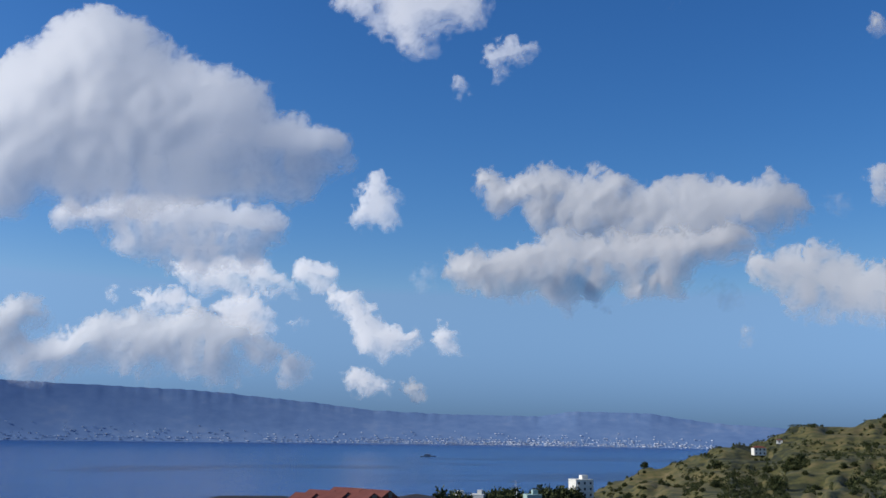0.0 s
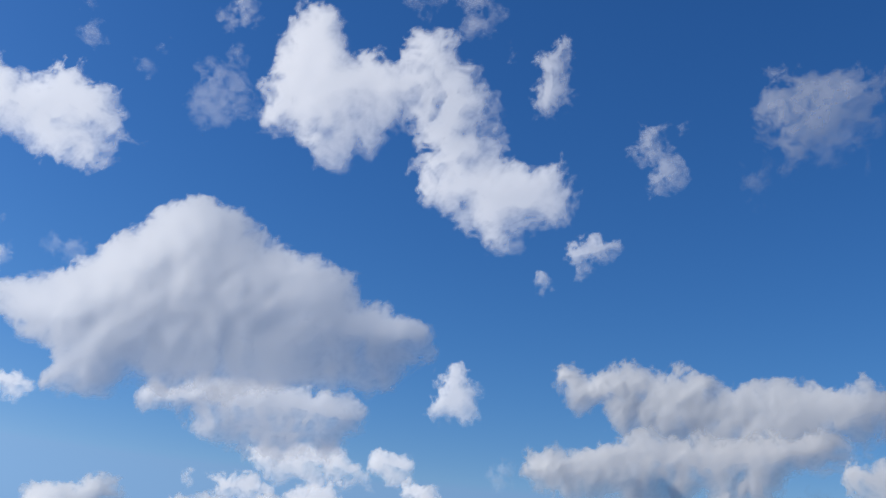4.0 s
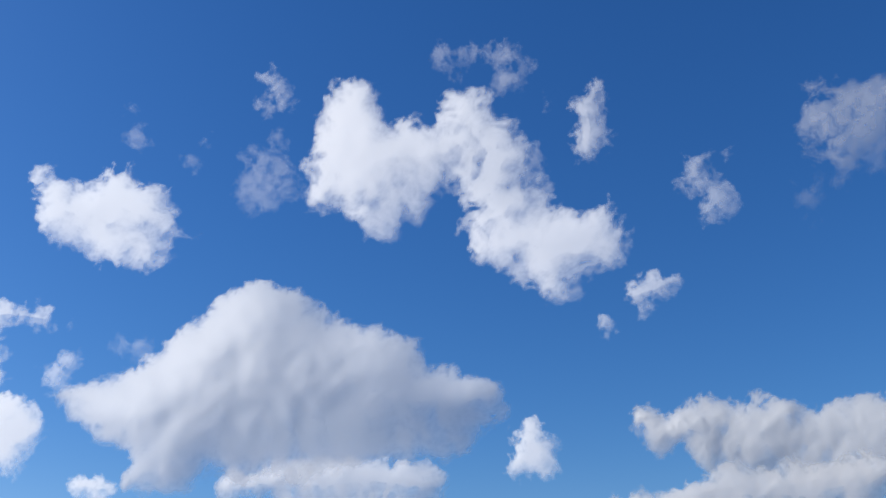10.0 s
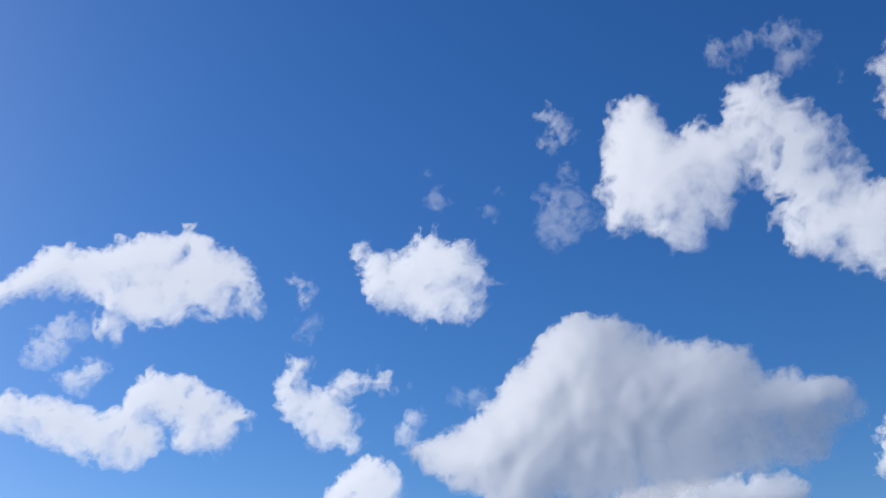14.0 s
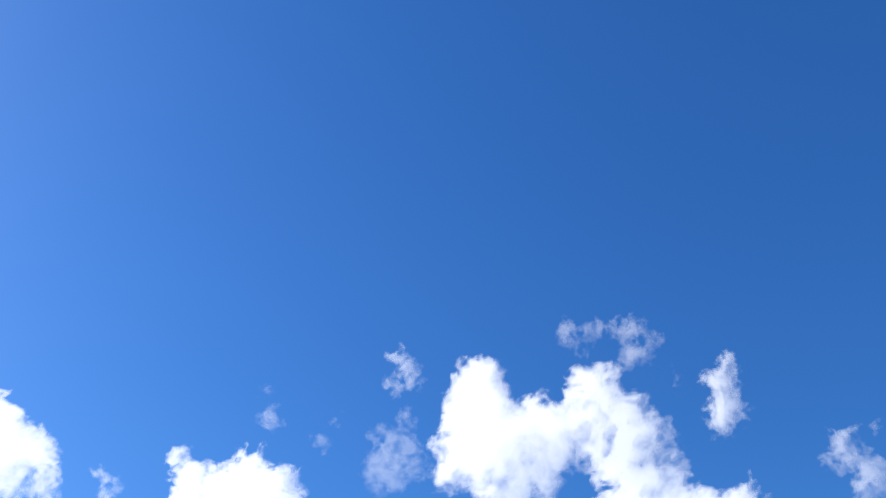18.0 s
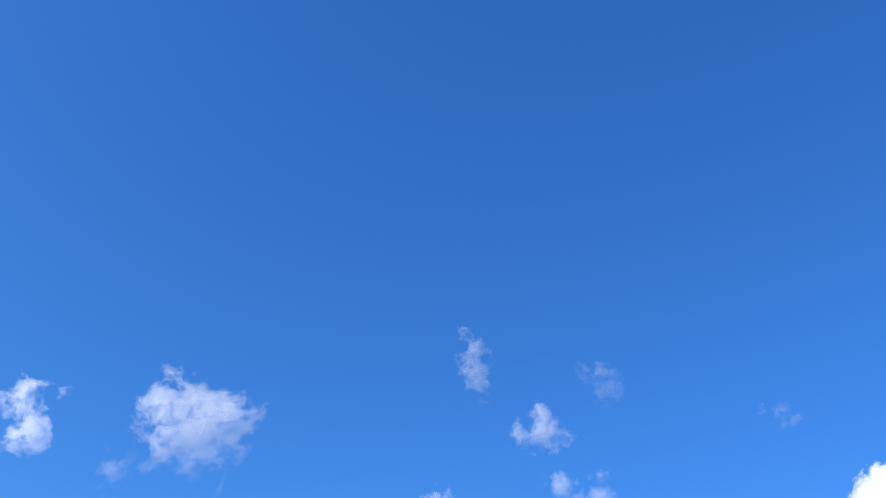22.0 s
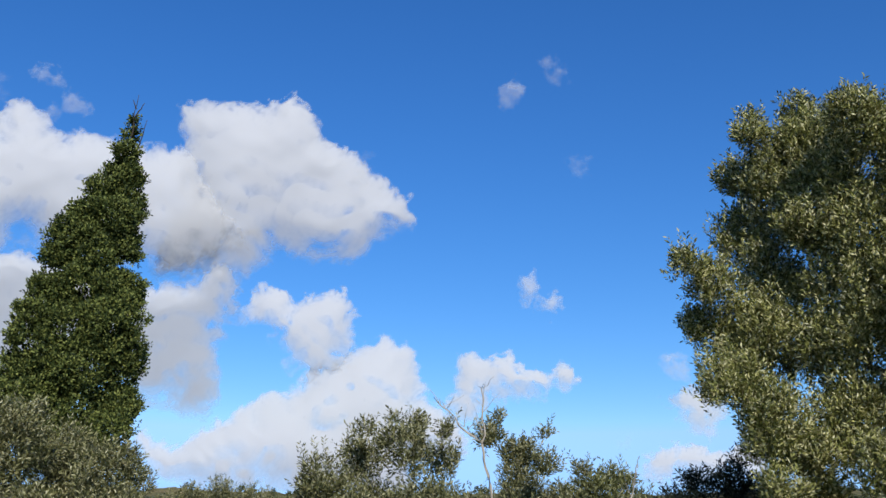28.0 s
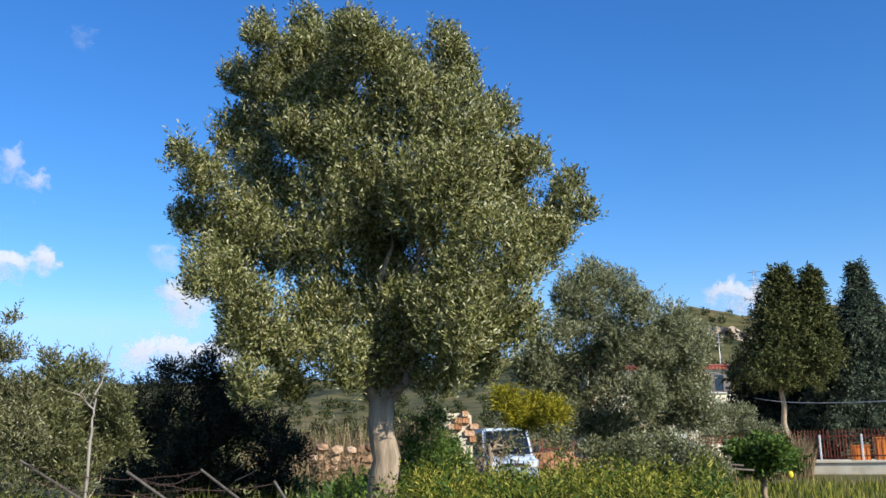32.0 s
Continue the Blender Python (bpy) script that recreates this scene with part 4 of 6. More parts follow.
for (az, el), (az2, el2), d in (((111.6, -0.7), (114.2, -2.6), 8.0), ((115.5, -0.7), (118.2, -2.8), 8.3), ((106.2, 0.0), (108.9, -1.8), 8.6), ((119.5, -1.4), (120.4, -2.8), 8.2)):
    tip, low_ = at(az, el, d), at(az2, el2, d)
    way = (low_ - tip).normalized()
    k = (tip.z - ground_at(az2, d) + 0.1) / max(0.2, -way.z)
    foot = tip + way * k
    post = thing("fence_post", foot, "leaning weathered wooden fence post with wire", "post", "old wire fence posts")
    part("stake", rod((0, 0, 0), tip - foot, 0.016, 0.011, name_="stake"), GREY_WOOD, post)
    posts.append(tip)
posts.sort(key=lambda p: p.x)
rng = np.random.default_rng(5)
for lift in (0.02, 0.14):
    for p, q in zip(posts[:-1], posts[1:]):
        a, b = p - Vector((0, 0, lift)), q - Vector((0, 0, lift))
        v, f = [], []
        pts = [a.lerp(b, i / 16) - Vector((0, 0, 0.09 * math.sin(math.pi * i / 16) + rng.uniform(-0.006, 0.006))) for i in range(17)]
        tube(v, f, pts, [0.003] * 17, 5)
        wire = part("barbed_wire", mesh_of("barbed_wire", v, f, True), WIRE)
        tagged(wire, "rusty strand of barbed wire between leaning posts", "wire", "strands of the old wire fence")
        for i in range(2, 16, 2):
            part("barb", rod(pts[i] - Vector((0.012, 0, 0.02)), pts[i] + Vector((0.012, 0.0, 0.02)), 0.002, name_="barb", sides=4), WIRE, wire)

dead = thing("dead_branch", plan(98.6, 8.8, ground_at(98.6, 8.8)), "bent dead grey branch rising among the bushes", "branch")
rng = np.random.default_rng(9)
o_ = plan(98.6, 8.8, ground_at(98.6, 8.8))
chain = [plan(96.6, 8.9, 0.05) - o_ + Vector((0, 0, 0)), at(97.6, -0.2, 8.8) - o_, at(99.0, 0.5, 8.8) - o_, at(99.9, 0.2, 8.7) - o_, plan(100.6, 8.6, 0.06) - o_]
v, f = [], []
line = []
for p, q in zip(chain[:-1], chain[1:]):
    line += bent(rng, p, q, 4, 0.05)[:-1]
line.append(chain[-1])
tube(v, f, line, [0.05 - 0.0012 * i for i in range(len(line))], 8)
part("limb", mesh_of("limb", v, f, True), GREY_WOOD, dead)
lemon = bmesh.new()
bmesh.ops.create_uvsphere(lemon, u_segments=12, v_segments=8, radius=0.055)
for v in lemon.verts:
    v.co.z *= 1.25
lem = part("lemon", lemon, LEMON)
lem.location = at(148.1, -1.55, 19.6)
tagged(lem, "ripe yellow lemon hanging in the citrus tree", "lemon")

# ---- weeds and long grass ----
GRASS = leafy("weeds", [(0.2, (0.03, 0.05, 0.008)), (0.45, (0.11, 0.135, 0.017)), (0.65, (0.24, 0.25, 0.03)), (0.85, (0.46, 0.41, 0.08))], 0.6, 0.3)
REED = leafy("dry reeds", [(0.2, (0.12, 0.085, 0.045)), (0.5, (0.24, 0.17, 0.09)), (0.8, (0.40, 0.30, 0.17))], 0.8, 0.2)


def blades(name, mat, label, category, n, az0, az1, d0, d1, h0, h1, wide, seed, lift=None, clump=0.0):
    rg = np.random.default_rng(seed)
    az = rg.uniform(az0, az1, n)
    d = np.sqrt(rg.uniform(d0 ** 2, d1 ** 2, n))
    if clump:
        patch = rough(az * clump, d * clump * 0.8, 3, seed)
        sel = patch > 0.47
        az, d, n = az[sel], d[sel], int(sel.sum())
    z = ground_height(az, d) if lift is None else np.full(n, lift)
    base = np.stack([np.sin(np.radians(az)) * d, np.cos(np.radians(az)) * d, z - 0.03], 1)
    high = rg.uniform(h0, h1, n) * (0.55 + 0.9 * rough(az * 0.45, d * 0.35, 3, seed + 1))
    turn = rg.uniform(0, 2 * np.pi, n)
    side = np.stack([np.cos(turn), np.sin(turn), np.zeros(n)], 1)
    bend = np.stack([-np.sin(turn), np.cos(turn), np.zeros(n)], 1) * (high * rg.uniform(0.05, 0.5, n))[:, None]
    up = np.zeros((n, 3))
    up[:, 2] = high
    w = (wide * rg.uniform(0.6, 1.4, n))[:, None]
    V = np.stack([base - side * w / 2, base + side * w / 2, base + up * 0.55 + bend * 0.35 + side * w * 0.5, base + up * 0.55 + bend * 0.35 - side * w * 0.5, base + up + bend], 1).reshape(-1, 3)
    i = np.arange(n)[:, None] * 5
    F = [tuple(x) for x in (i + np.array([0, 1, 2, 3])).tolist()] + [tuple(x) for x in (i + np.array([3, 2, 4])).tolist()]
    ob = part(name, mesh_of(name, V, F), mat)
    tagged(ob, label, category, kind="stuff")
    return ob


def weed_patch(name, mat, label, n, az0, az1, d0, d1, r0, r1, leaves, size, width, seed, up=0.9, lift=0.0):
    rg = np.random.default_rng(seed)
    V, base = [], 0
    for k in range(n):
        az, d = rg.uniform(az0, az1), math.sqrt(rg.uniform(d0 ** 2, d1 ** 2))
        r = rg.uniform(r0, r1)
        p = plan(az, d, ground_at(az, d) + r * 0.7 + rg.uniform(0, lift))
        v, _ = leaf_cloud(rg, [(p.x, p.y, p.z, r)], leaves, size, width, up, 6, 0.2)
        V.append(v)
    V = np.concatenate(V)
    ob = part(name, mesh_of(name, V, np.arange(len(V)).reshape(-1, 4)), mat)
    tagged(ob, label, "weeds", kind="stuff")


weed_patch("weeds", GRASS, "yellow-green weeds grown high in the garden", 170, 126.5, 144, 12.5, 17, 0.35, 0.55, 420, 0.085, 0.25, 3, lift=0.5)
weed_patch("leafy_weeds", FRESH, "fresh green leafy weeds in the garden", 120, 119, 143.5, 12.2, 19, 0.3, 0.55, 380, 0.085, 0.4, 5, lift=0.35)
weed_patch("low_weeds", PALE_OLIVE, "pale low weeds under the olive trees", 110, 100, 126, 9.0, 14, 0.25, 0.5, 320, 0.07, 0.3, 7, lift=0.45)
blades("long_grass", GRASS, "long yellow-green grass between the weeds", "grass", 22000, 112, 143.5, 12, 22, 0.5, 0.95, 0.014, 3, clump=0.6)
weed_patch("thicket", PALE_OLIVE, "scrubby green and brown thicket behind the garden", 70, 92, 141, 28, 46, 0.7, 1.5, 700, 0.14, 0.35, 9, 0.5)
weed_patch("dry_twigs", REED, "dry brown twigs hanging over the stone wall", 16, 121.3, 126.2, 20.3, 21.4, 0.3, 0.5, 260, 0.1, 0.16, 19, 0.9, lift=0.9)
weed_patch("dry_thicket", REED, "dry brown thicket behind the stone wall", 30, 118, 132, 25, 40, 0.6, 1.2, 500, 0.13, 0.25, 10, 0.8)
blades("grass", GRASS, "rough grass covering the garden ground", "grass", 50000, 62, 160, 4.0, 30, 0.1, 0.4, 0.02, 4)
blades("reeds", REED, "dry brown reeds in front of the railing", "reeds", 2200, 145.3, 149.3, 33, 36.5, 0.7, 1.3, 0.025, 6)
blades("brushwood", REED, "dry brown brushwood above the stone wall", "brushwood", 2600, 120.5, 128.5, 23.0, 27.0, 1.0, 2.2, 0.022, 8)

# ---- houses below the hill ----


def building(name, label, az, d, z0, w, dep, h, paint, roof_paint, floors=1, bays=3, turn=0.0, hip=1.6, gable=False, category="house", group="houses towards the sea"):
    hs = facing(name, az, d, z0, label, category, group, turn)
    part("wall", block(w, dep, h, 0.03, (0, 0, 0)), paint, hs)
    if hip:
        e = 0.5
        a, b = w / 2 + e, dep / 2 + e
        part("roof", mesh_of("roof", [(-a, -b, h), (a, -b, h), (a, b, h), (-a, b, h), (-a + (0 if gable else b * 0.9), 0, h + hip), (a - (0 if gable else b * 0.9), 0, h + hip)],
                             [(0, 1, 5, 4), (1, 2, 5), (2, 3, 4, 5), (3, 0, 4), (3, 2, 1, 0)]), roof_paint, hs, "red gabled tile roof" if gable else "red hipped tile roof")
        if gable:
            for x in (-1, 1):
                part("gable", mesh_of("gable", [(x * (a + 0.02), -b + 0.4, h + 0.1), (x * (a + 0.02), b - 0.4, h + 0.1), (x * (a + 0.02), 0, h + hip - 0.25), (x * (a - 0.3), 0, h + 0.3)], [(0, 1, 2), (0, 2, 3), (1, 3, 2), (0, 3, 1)]), paint, hs)
                part("window", block(0.12, 0.9, 0.8, 0, (x * (a + 0.05), 0, h + 0.2)), SHUTTER, hs)
    else:
        part("parapet", block(w + 0.2, dep + 0.2, 0.5, 0.03, (0, 0, h)), paint, hs)
        part("stair_head", block(w * 0.35, dep * 0.4, 2.2, 0.03, (w * 0.15, 0, h + 0.45)), paint, hs)
    fl = h / floors
    for i in range(floors):
        for j in range(bays):
            x = (j + 0.5) / bays * w - w / 2
            win = part("window", block(1.1, 0.12, min(1.4, fl * 0.5), 0.0, (x, -dep / 2 - 0.02, fl * i + fl * 0.32)), SHUTTER, hs, "shuttered window")
            part("pane", block(0.7, 0.04, min(1.0, fl * 0.36), 0.0, (x, -dep / 2 - 0.09, fl * i + fl * 0.38)), GLASS, win)
            if floors > 2 and j != 1:
                part("balcony", block(2.2, 1.0, 0.9, 0.02, (x, -dep / 2 - 0.5, fl * i + 0.1)), paint, hs, "pale balcony front")
    return hs


ROOF_RED = grained("red roof", [(0.3, (0.13, 0.035, 0.025)), (0.6, (0.21, 0.065, 0.045)), (0.8, (0.29, 0.11, 0.08))], 1.5, bump=0.4)
OCHRE = grained("red-brown house paint", [(0.3, (0.10, 0.03, 0.02)), (0.7, (0.18, 0.06, 0.04))], 1.5, bump=0.2)
SLATE = grained("dark flat roof", [(0.3, (0.03, 0.028, 0.03)), (0.7, (0.06, 0.055, 0.055))], 1.0, bump=0.2)
MINT = grained("pale green house paint", [(0.3, (0.30, 0.42, 0.38)), (0.7, (0.38, 0.50, 0.45))], 1.5, bump=0.2)
VD = 150.0


def level(el, d):
    return 1.6 + d * math.tan(radians(el))


for az, w, el, turn, back in ((-7.6, 3.0, -3.74, -38, 3), (-6.7, 4.2, -3.58, -40, 8), (-5.9, 3.4, -3.66, -36, 0), (-5.2, 5.0, -3.44, -40, 9), (-4.4, 3.6, -3.70, -42, -2), (-3.6, 4.2, -3.54, -38, 5)):
    h = 5.0
    building("villa", "red-roofed villa with red-brown walls and gables", az, VD + back, level(el, VD + back) - h - 1.0, w, 4.4, h, OCHRE, ROOF_RED, 2, 3, turn, 1.3, gable=True)
for az, w, el in ((-10.6, 14.0, -3.88), (-1.3, 5.0, -3.72)):
    building("low_house", "low house with a dark flat roof beside the villas", az, VD + 10, level(el, VD + 10) - 5, w, 5.0, 4.6, SLATE, SLATE, 1, 4, 0, 0.6)
building("apartment_block", "white apartment block with balconies among trees", 8.05, 560, level(-2.72, 560) - 19, 10.5, 10.0, 19.0, WHITE, WHITE, 6, 3, 25, 0, "building")
building("white_house", "white flat-roofed house among dark trees", 1.05, 520, level(-3.72, 520) - 7, 9.0, 8.0, 7.0, WHITE, WHITE, 2, 3, 10, 0)
building("white_house", "white flat-roofed house with a stair head", 2.2, 520, level(-3.66, 520) - 8, 7.0, 8.0, 8.0, WHITE, WHITE, 2, 3, -10, 0)
building("green_house", "pale green house among dark trees", 5.3, 500, level(-3.62, 500) - 8, 7.5, 8.0, 8.0, MINT, MINT, 2, 3, 15, 0)
gz = ground_at(17.8, 690)
building("hill_house", "small white farmhouse on the green hillside", 17.8, 690, gz - 0.5, 8.0, 6.0, 5.0, WHITE, ROOF_RED, 2, 3, 20, 1.2)
building("hill_house", "tiny white shed on the green hillside", 18.9, 700, ground_at(18.9, 700) - 0.5, 4.0, 3.0, 2.6, WHITE, ROOF_RED, 1, 1, 0, 0.6)

pylon = facing("pylon", 4.35, 520, level(-5.0, 520), "slender lattice pylon among the coastal houses", "pylon")
for x, y in ((-1, -1), (1, -1), (1, 1), (-1, 1)):
    part("leg", rod((x * 1.2, y * 1.2, 0), (x * 0.2, y * 0.2, 20), 0.18, 0.1, name_="leg", sides=5), METAL, pylon)
for z in (14, 17, 19):
    part("arm", rod((-2.4, 0, z), (2.4, 0, z), 0.12, name_="arm", sides=5), METAL, pylon)

ship = facing("ship", -0.68, 2500, SEA, "grey ship crossing the strait", "ship", turn=90)
HULL = grained("grey ship paint", [(0.3, (0.16, 0.18, 0.20)), (0.7, (0.24, 0.26, 0.28))], 0.3, bump=0.0)
part("hull", block(7, 40, 3.2, 0.6, (0, 0, -0.8)), HULL, ship)
part("superstructure", block(6, 16, 4.0, 0.3, (0, 2, 2.3)), HULL, ship)
part("mast", rod((0, 0, 6), (0, 0, 11), 0.4, 0.2, name_="mast"), HULL, ship)

# ---- trees and scrub on the hillside ----
SCRUB = leafy("hillside scrub", [(0.2, (0.02, 0.028, 0.01)), (0.5, (0.05, 0.06, 0.02)), (0.8, (0.10, 0.11, 0.04))], 0.7, 0.1)
rng = np.random.default_rng(31)
shrubs = []
for k in range(4):
    V, F = leaf_cloud(np.random.default_rng(40 + k), [(0, 0, 0.5, 0.55), (0.35, 0.1, 0.45, 0.4), (-0.3, -0.1, 0.4, 0.42), (0.05, 0.2, 0.8, 0.35)], 900, 0.2, 0.6, 0.4, 6, 0.6)
    me = mesh_of("crown", V, F)
    me.materials.append(SCRUB)
    shrubs.append(me)
for k in range(360):
    az = rng.uniform(7.0, 26.5)
    d = rng.uniform(330, 760)
    if rough(np.array([az * 0.9]), np.array([d * 0.02]), 3, 60)[0] < 0.47:
        continue
    s = rng.uniform(0.8, 2.2) * (1.0 if rng.random() < 0.85 else 1.7)
    bush = thing("shrub", plan(az, d, ground_at(az, d) - 0.2), "dark green shrub on the terraced hillside", "shrub", "shrubs on the hillside", rng.uniform(0, 360))
    ob = part("crown", shrubs[rng.integers(4)], None, bush)
    ob.scale = (s * 1.2, s * 1.2, s * rng.uniform(0.7, 1.3))
for k in range(46):
    az, d = rng.uniform(-0.5, 8.5), rng.uniform(480, 600)
    s = rng.uniform(5, 9)
    bush = thing("shrub", plan(az, d, level(-4.15 + 0.045 * az, d) - s * 0.5), "dark tree among the coastal houses", "tree", "trees by the coast", rng.uniform(0, 360))
    ob = part("crown", shrubs[rng.integers(4)], None, bush)
    ob.scale = (s, s, s)

# low scrub in bands along the terraces
V = []
for k in range(5200):
    az, d = rng.uniform(6.5, 28), rng.uniform(300, 765)
    z = ground_at(az, d)
    if rough(np.array([az * 0.55]), np.array([z * 0.16]), 4, 66)[0] < 0.53:
        continue
    s = rng.uniform(0.5, 1.7)
    src = shrubs[rng.integers(4)]
    co = np.empty(len(src.vertices) * 3)
    src.vertices.foreach_get("co", co)
    co = co.reshape(-1, 4, 3)[rng.choice(900, 70, False)].reshape(-1, 3)
    mid = co.reshape(-1, 4, 3).mean(1).repeat(4, 0)
    V.append((mid + (co - mid) * 1.8) * s + np.array(plan(az, d, z - 0.1)))
V = np.concatenate(V)
terrace_scrub = part("hillside_scrub", mesh_of("hillside_scrub", V, np.arange(len(V)).reshape(-1, 4)), SCRUB)
tagged(terrace_scrub, "dark scrub in bands along the hillside terraces", "scrub", kind="stuff")

# scrub on the slopes behind the garden, too far to tell one from another
V, F, base = [], [], 0
for k in range(800):
    az, d = rng.uniform(78, 156), rng.uniform(120, 400)
    s = rng.uniform(1.2, 3.0)
    p = plan(az, d, ground_at(az, d) - 0.2)
    src = shrubs[rng.integers(4)]
    co = np.empty(len(src.vertices) * 3)
    src.vertices.foreach_get("co", co)
    co = co.reshape(-1, 3)[:1200] * s + np.array(p)
    V.append(co)
V = np.concatenate(V)
F = np.arange(len(V)).reshape(-1, 4)
scrub = part("scrub", mesh_of("scrub", V, F), SCRUB)
tagged(scrub, "dark scrub scattered over the far slopes", "scrub", kind="stuff")

# lattice mast on the ridge
mast_d = 372.0
mast_foot = plan(147.2, mast_d, ground_at(147.2, mast_d) - 0.5)
mast_top = 1.6 + mast_d * math.tan(radians(9.7)) - mast_foot.z
radio_mast = thing("lattice_mast", mast_foot, "grey steel lattice mast on the ridge", "mast", rz=20.0)
wide = lambda h: 1.5 * (1 - 0.8 * h / mast_top)
levels = [mast_top * i / 9 for i in range(10)]
for sx_, sy_ in ((-1, -1), (1, -1), (1, 1), (-1, 1)):
    part("leg", rod((sx_ * wide(0), sy_ * wide(0), 0), (sx_ * wide(mast_top), sy_ * wide(mast_top), mast_top), 0.11, 0.07, 6, "leg"), METAL, radio_mast)
for h0, h1 in zip(levels[:-1], levels[1:]):
    for (ax, ay), (bx, by) in (((-1, -1), (1, -1)), ((1, -1), (1, 1)), ((1, 1), (-1, 1)), ((-1, 1), (-1, -1))):
        part("brace", rod((ax * wide(h0), ay * wide(h0), h0), (bx * wide(h1), by * wide(h1), h1), 0.06, None, 5, "brace"), METAL, radio_mast)
for h in (0.62, 0.8, 0.96):
    part("crossarm", rod((-2.4, 0, mast_top * h), (2.4, 0, mast_top * h), 0.09, None, 6, "crossarm"), METAL, radio_mast)

# rock face on the slope above the white house
ROCK = grained("tan rock face", [(0.25, (0.16, 0.12, 0.08)), (0.5, (0.34, 0.27, 0.19)), (0.75, (0.48, 0.40, 0.30))], 0.25, bump=1.0, stretch=(1, 1, 0.3))
cx, cy = np.meshgrid(np.linspace(-1, 1, 44), np.linspace(0, 1, 22))
reach = 330 - 16 * rough(cx * 4 + 5, cy * 2, 4, 71) + 14 * cy
ca_ = 145.6 + cx * 1.9
lowz = ground_height(ca_, reach) - 3
cz = lowz + cy * (1 - 0.85 * np.abs(cx) ** 1.5) * 6.5
CV2 = np.stack([np.sin(np.radians(ca_)) * reach, np.cos(np.radians(ca_)) * reach, cz], -1).reshape(-1, 3)
ri = np.arange(cx.size).reshape(cx.shape)
CF2 = np.stack([ri[:-1, :-1].ravel(), ri[:-1, 1:].ravel(), ri[1:, 1:].ravel(), ri[1:, :-1].ravel()], 1)
rock = part("rock_face", mesh_of("rock_face", CV2, CF2), ROCK)
tagged(rock, "tan eroded rock face on the slope", "rock")

# ---- the town on the far shore ----
rng = np.random.default_rng(12)
V, F = [], []
for k in range(2600):
    az = rng.uniform(-24, 15.5)
    if rng.random() > 0.25 + 0.75 * math.exp(-((az - 4) / 9) ** 2):
        continue
    up_ = abs(rng.normal(0, 0.15))
    d = 4440 + 420 * min(0.6, 0.03 + up_)
    i, j = np.abs(ca - az).argmin(), np.abs(cd - (d - 4440) / 420).argmin()
    z = CH[j, i]
    w, h = rng.uniform(3, 8), rng.uniform(1.2, 3.5)
    p = plan(az, d - 2, z - 1)
    yaw = az + rng.uniform(8, 30)
    r = Vector((math.cos(radians(yaw)), -math.sin(radians(yaw)), 0)) * w / 2
    f_ = heading(yaw, 0) * w / 2
    n = len(V)
    for zz in (0, h + 1):
        V += [p - r - f_ + Vector((0, 0, zz)), p + r - f_ + Vector((0, 0, zz)), p + r + f_ + Vector((0, 0, zz)), p - r + f_ + Vector((0, 0, zz))]
    F += [(n, n + 1, n + 5, n + 4), (n + 1, n + 2, n + 6, n + 5), (n + 3, n, n + 4, n + 7), (n + 4, n + 5, n + 6, n + 7)]
# pale tones differ by house; a bluish haze tint is painted into them
TOWN = grained("pale houses with haze tint", [(0.3, (0.36, 0.42, 0.52)), (0.6, (0.60, 0.63, 0.68)), (0.8, (0.84, 0.85, 0.86))], 0.02, bump=0.0, island=0.9)
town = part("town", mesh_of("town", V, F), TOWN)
tagged(town, "pale houses of a town along the far shore", "town", kind="stuff")

# ---- clouds: shallow shells fitted to the camera's view, dense inside, thinning to the rim ----
CLOUD_WORDS = {
    "big cumulus": "huge white cumulus with a grey shaded flank and base",
    "low shelf cumulus": "flat grey and white cumulus shelf under the huge cloud",
    "small cumulus": "small white fair weather cumulus puff in blue sky",
    "long ragged cumulus": "long ragged white cumulus with frayed edges in blue sky",
    "wispy cloud": "thin torn wisp of white cloud in deep blue sky",
    "ragged cloud": "small ragged white cloud with frayed soft edges",
    "ragged cumulus": "ragged bright white cumulus with torn edges",
    "flat cumulus": "flat sunlit white cumulus with a pale grey base",
    "small ragged cloud": "small curled scrap of white cloud in blue sky",
    "broad cumulus": "broad white cumulus band with a grey underside",
    "cumulus": "white cumulus with a soft grey underside",
    "slanting cumulus": "slanting small white cumulus with a grey base",
    "cloud bank over the mountains": "blue-grey cumulus bank with bright tops over far mountains",
    "hazy ragged cloud": "hazy thin white cloud with frayed edges",
    "towering cumulus": "towering bright white cumulus above the garden trees",
    "heaped cumulus": "heaped white cumulus with soft grey hollows",
    "grey cumulus base": "dull grey shaded base of a large cumulus",
}


THICK = ("big cumulus", "low shelf cumulus", "broad cumulus", "cloud bank over the mountains", "grey cumulus base", "towering cumulus", "heaped cumulus")


def blurred(a, cells):
    """Gaussian blur by way of three box passes."""
    n = max(1, int(round(cells)))
    for _ in range(3):
        for axis in (0, 1):
            p = np.pad(a, [(n + 1, n) if i == axis else (0, 0) for i in (0, 1)], mode="edge")
            c = np.cumsum(p, axis=axis)
            a = (np.take(c, range(2 * n + 1, c.shape[axis]), axis) - np.take(c, range(0, c.shape[axis] - 2 * n - 1), axis)) / (2 * n + 1)
    return a


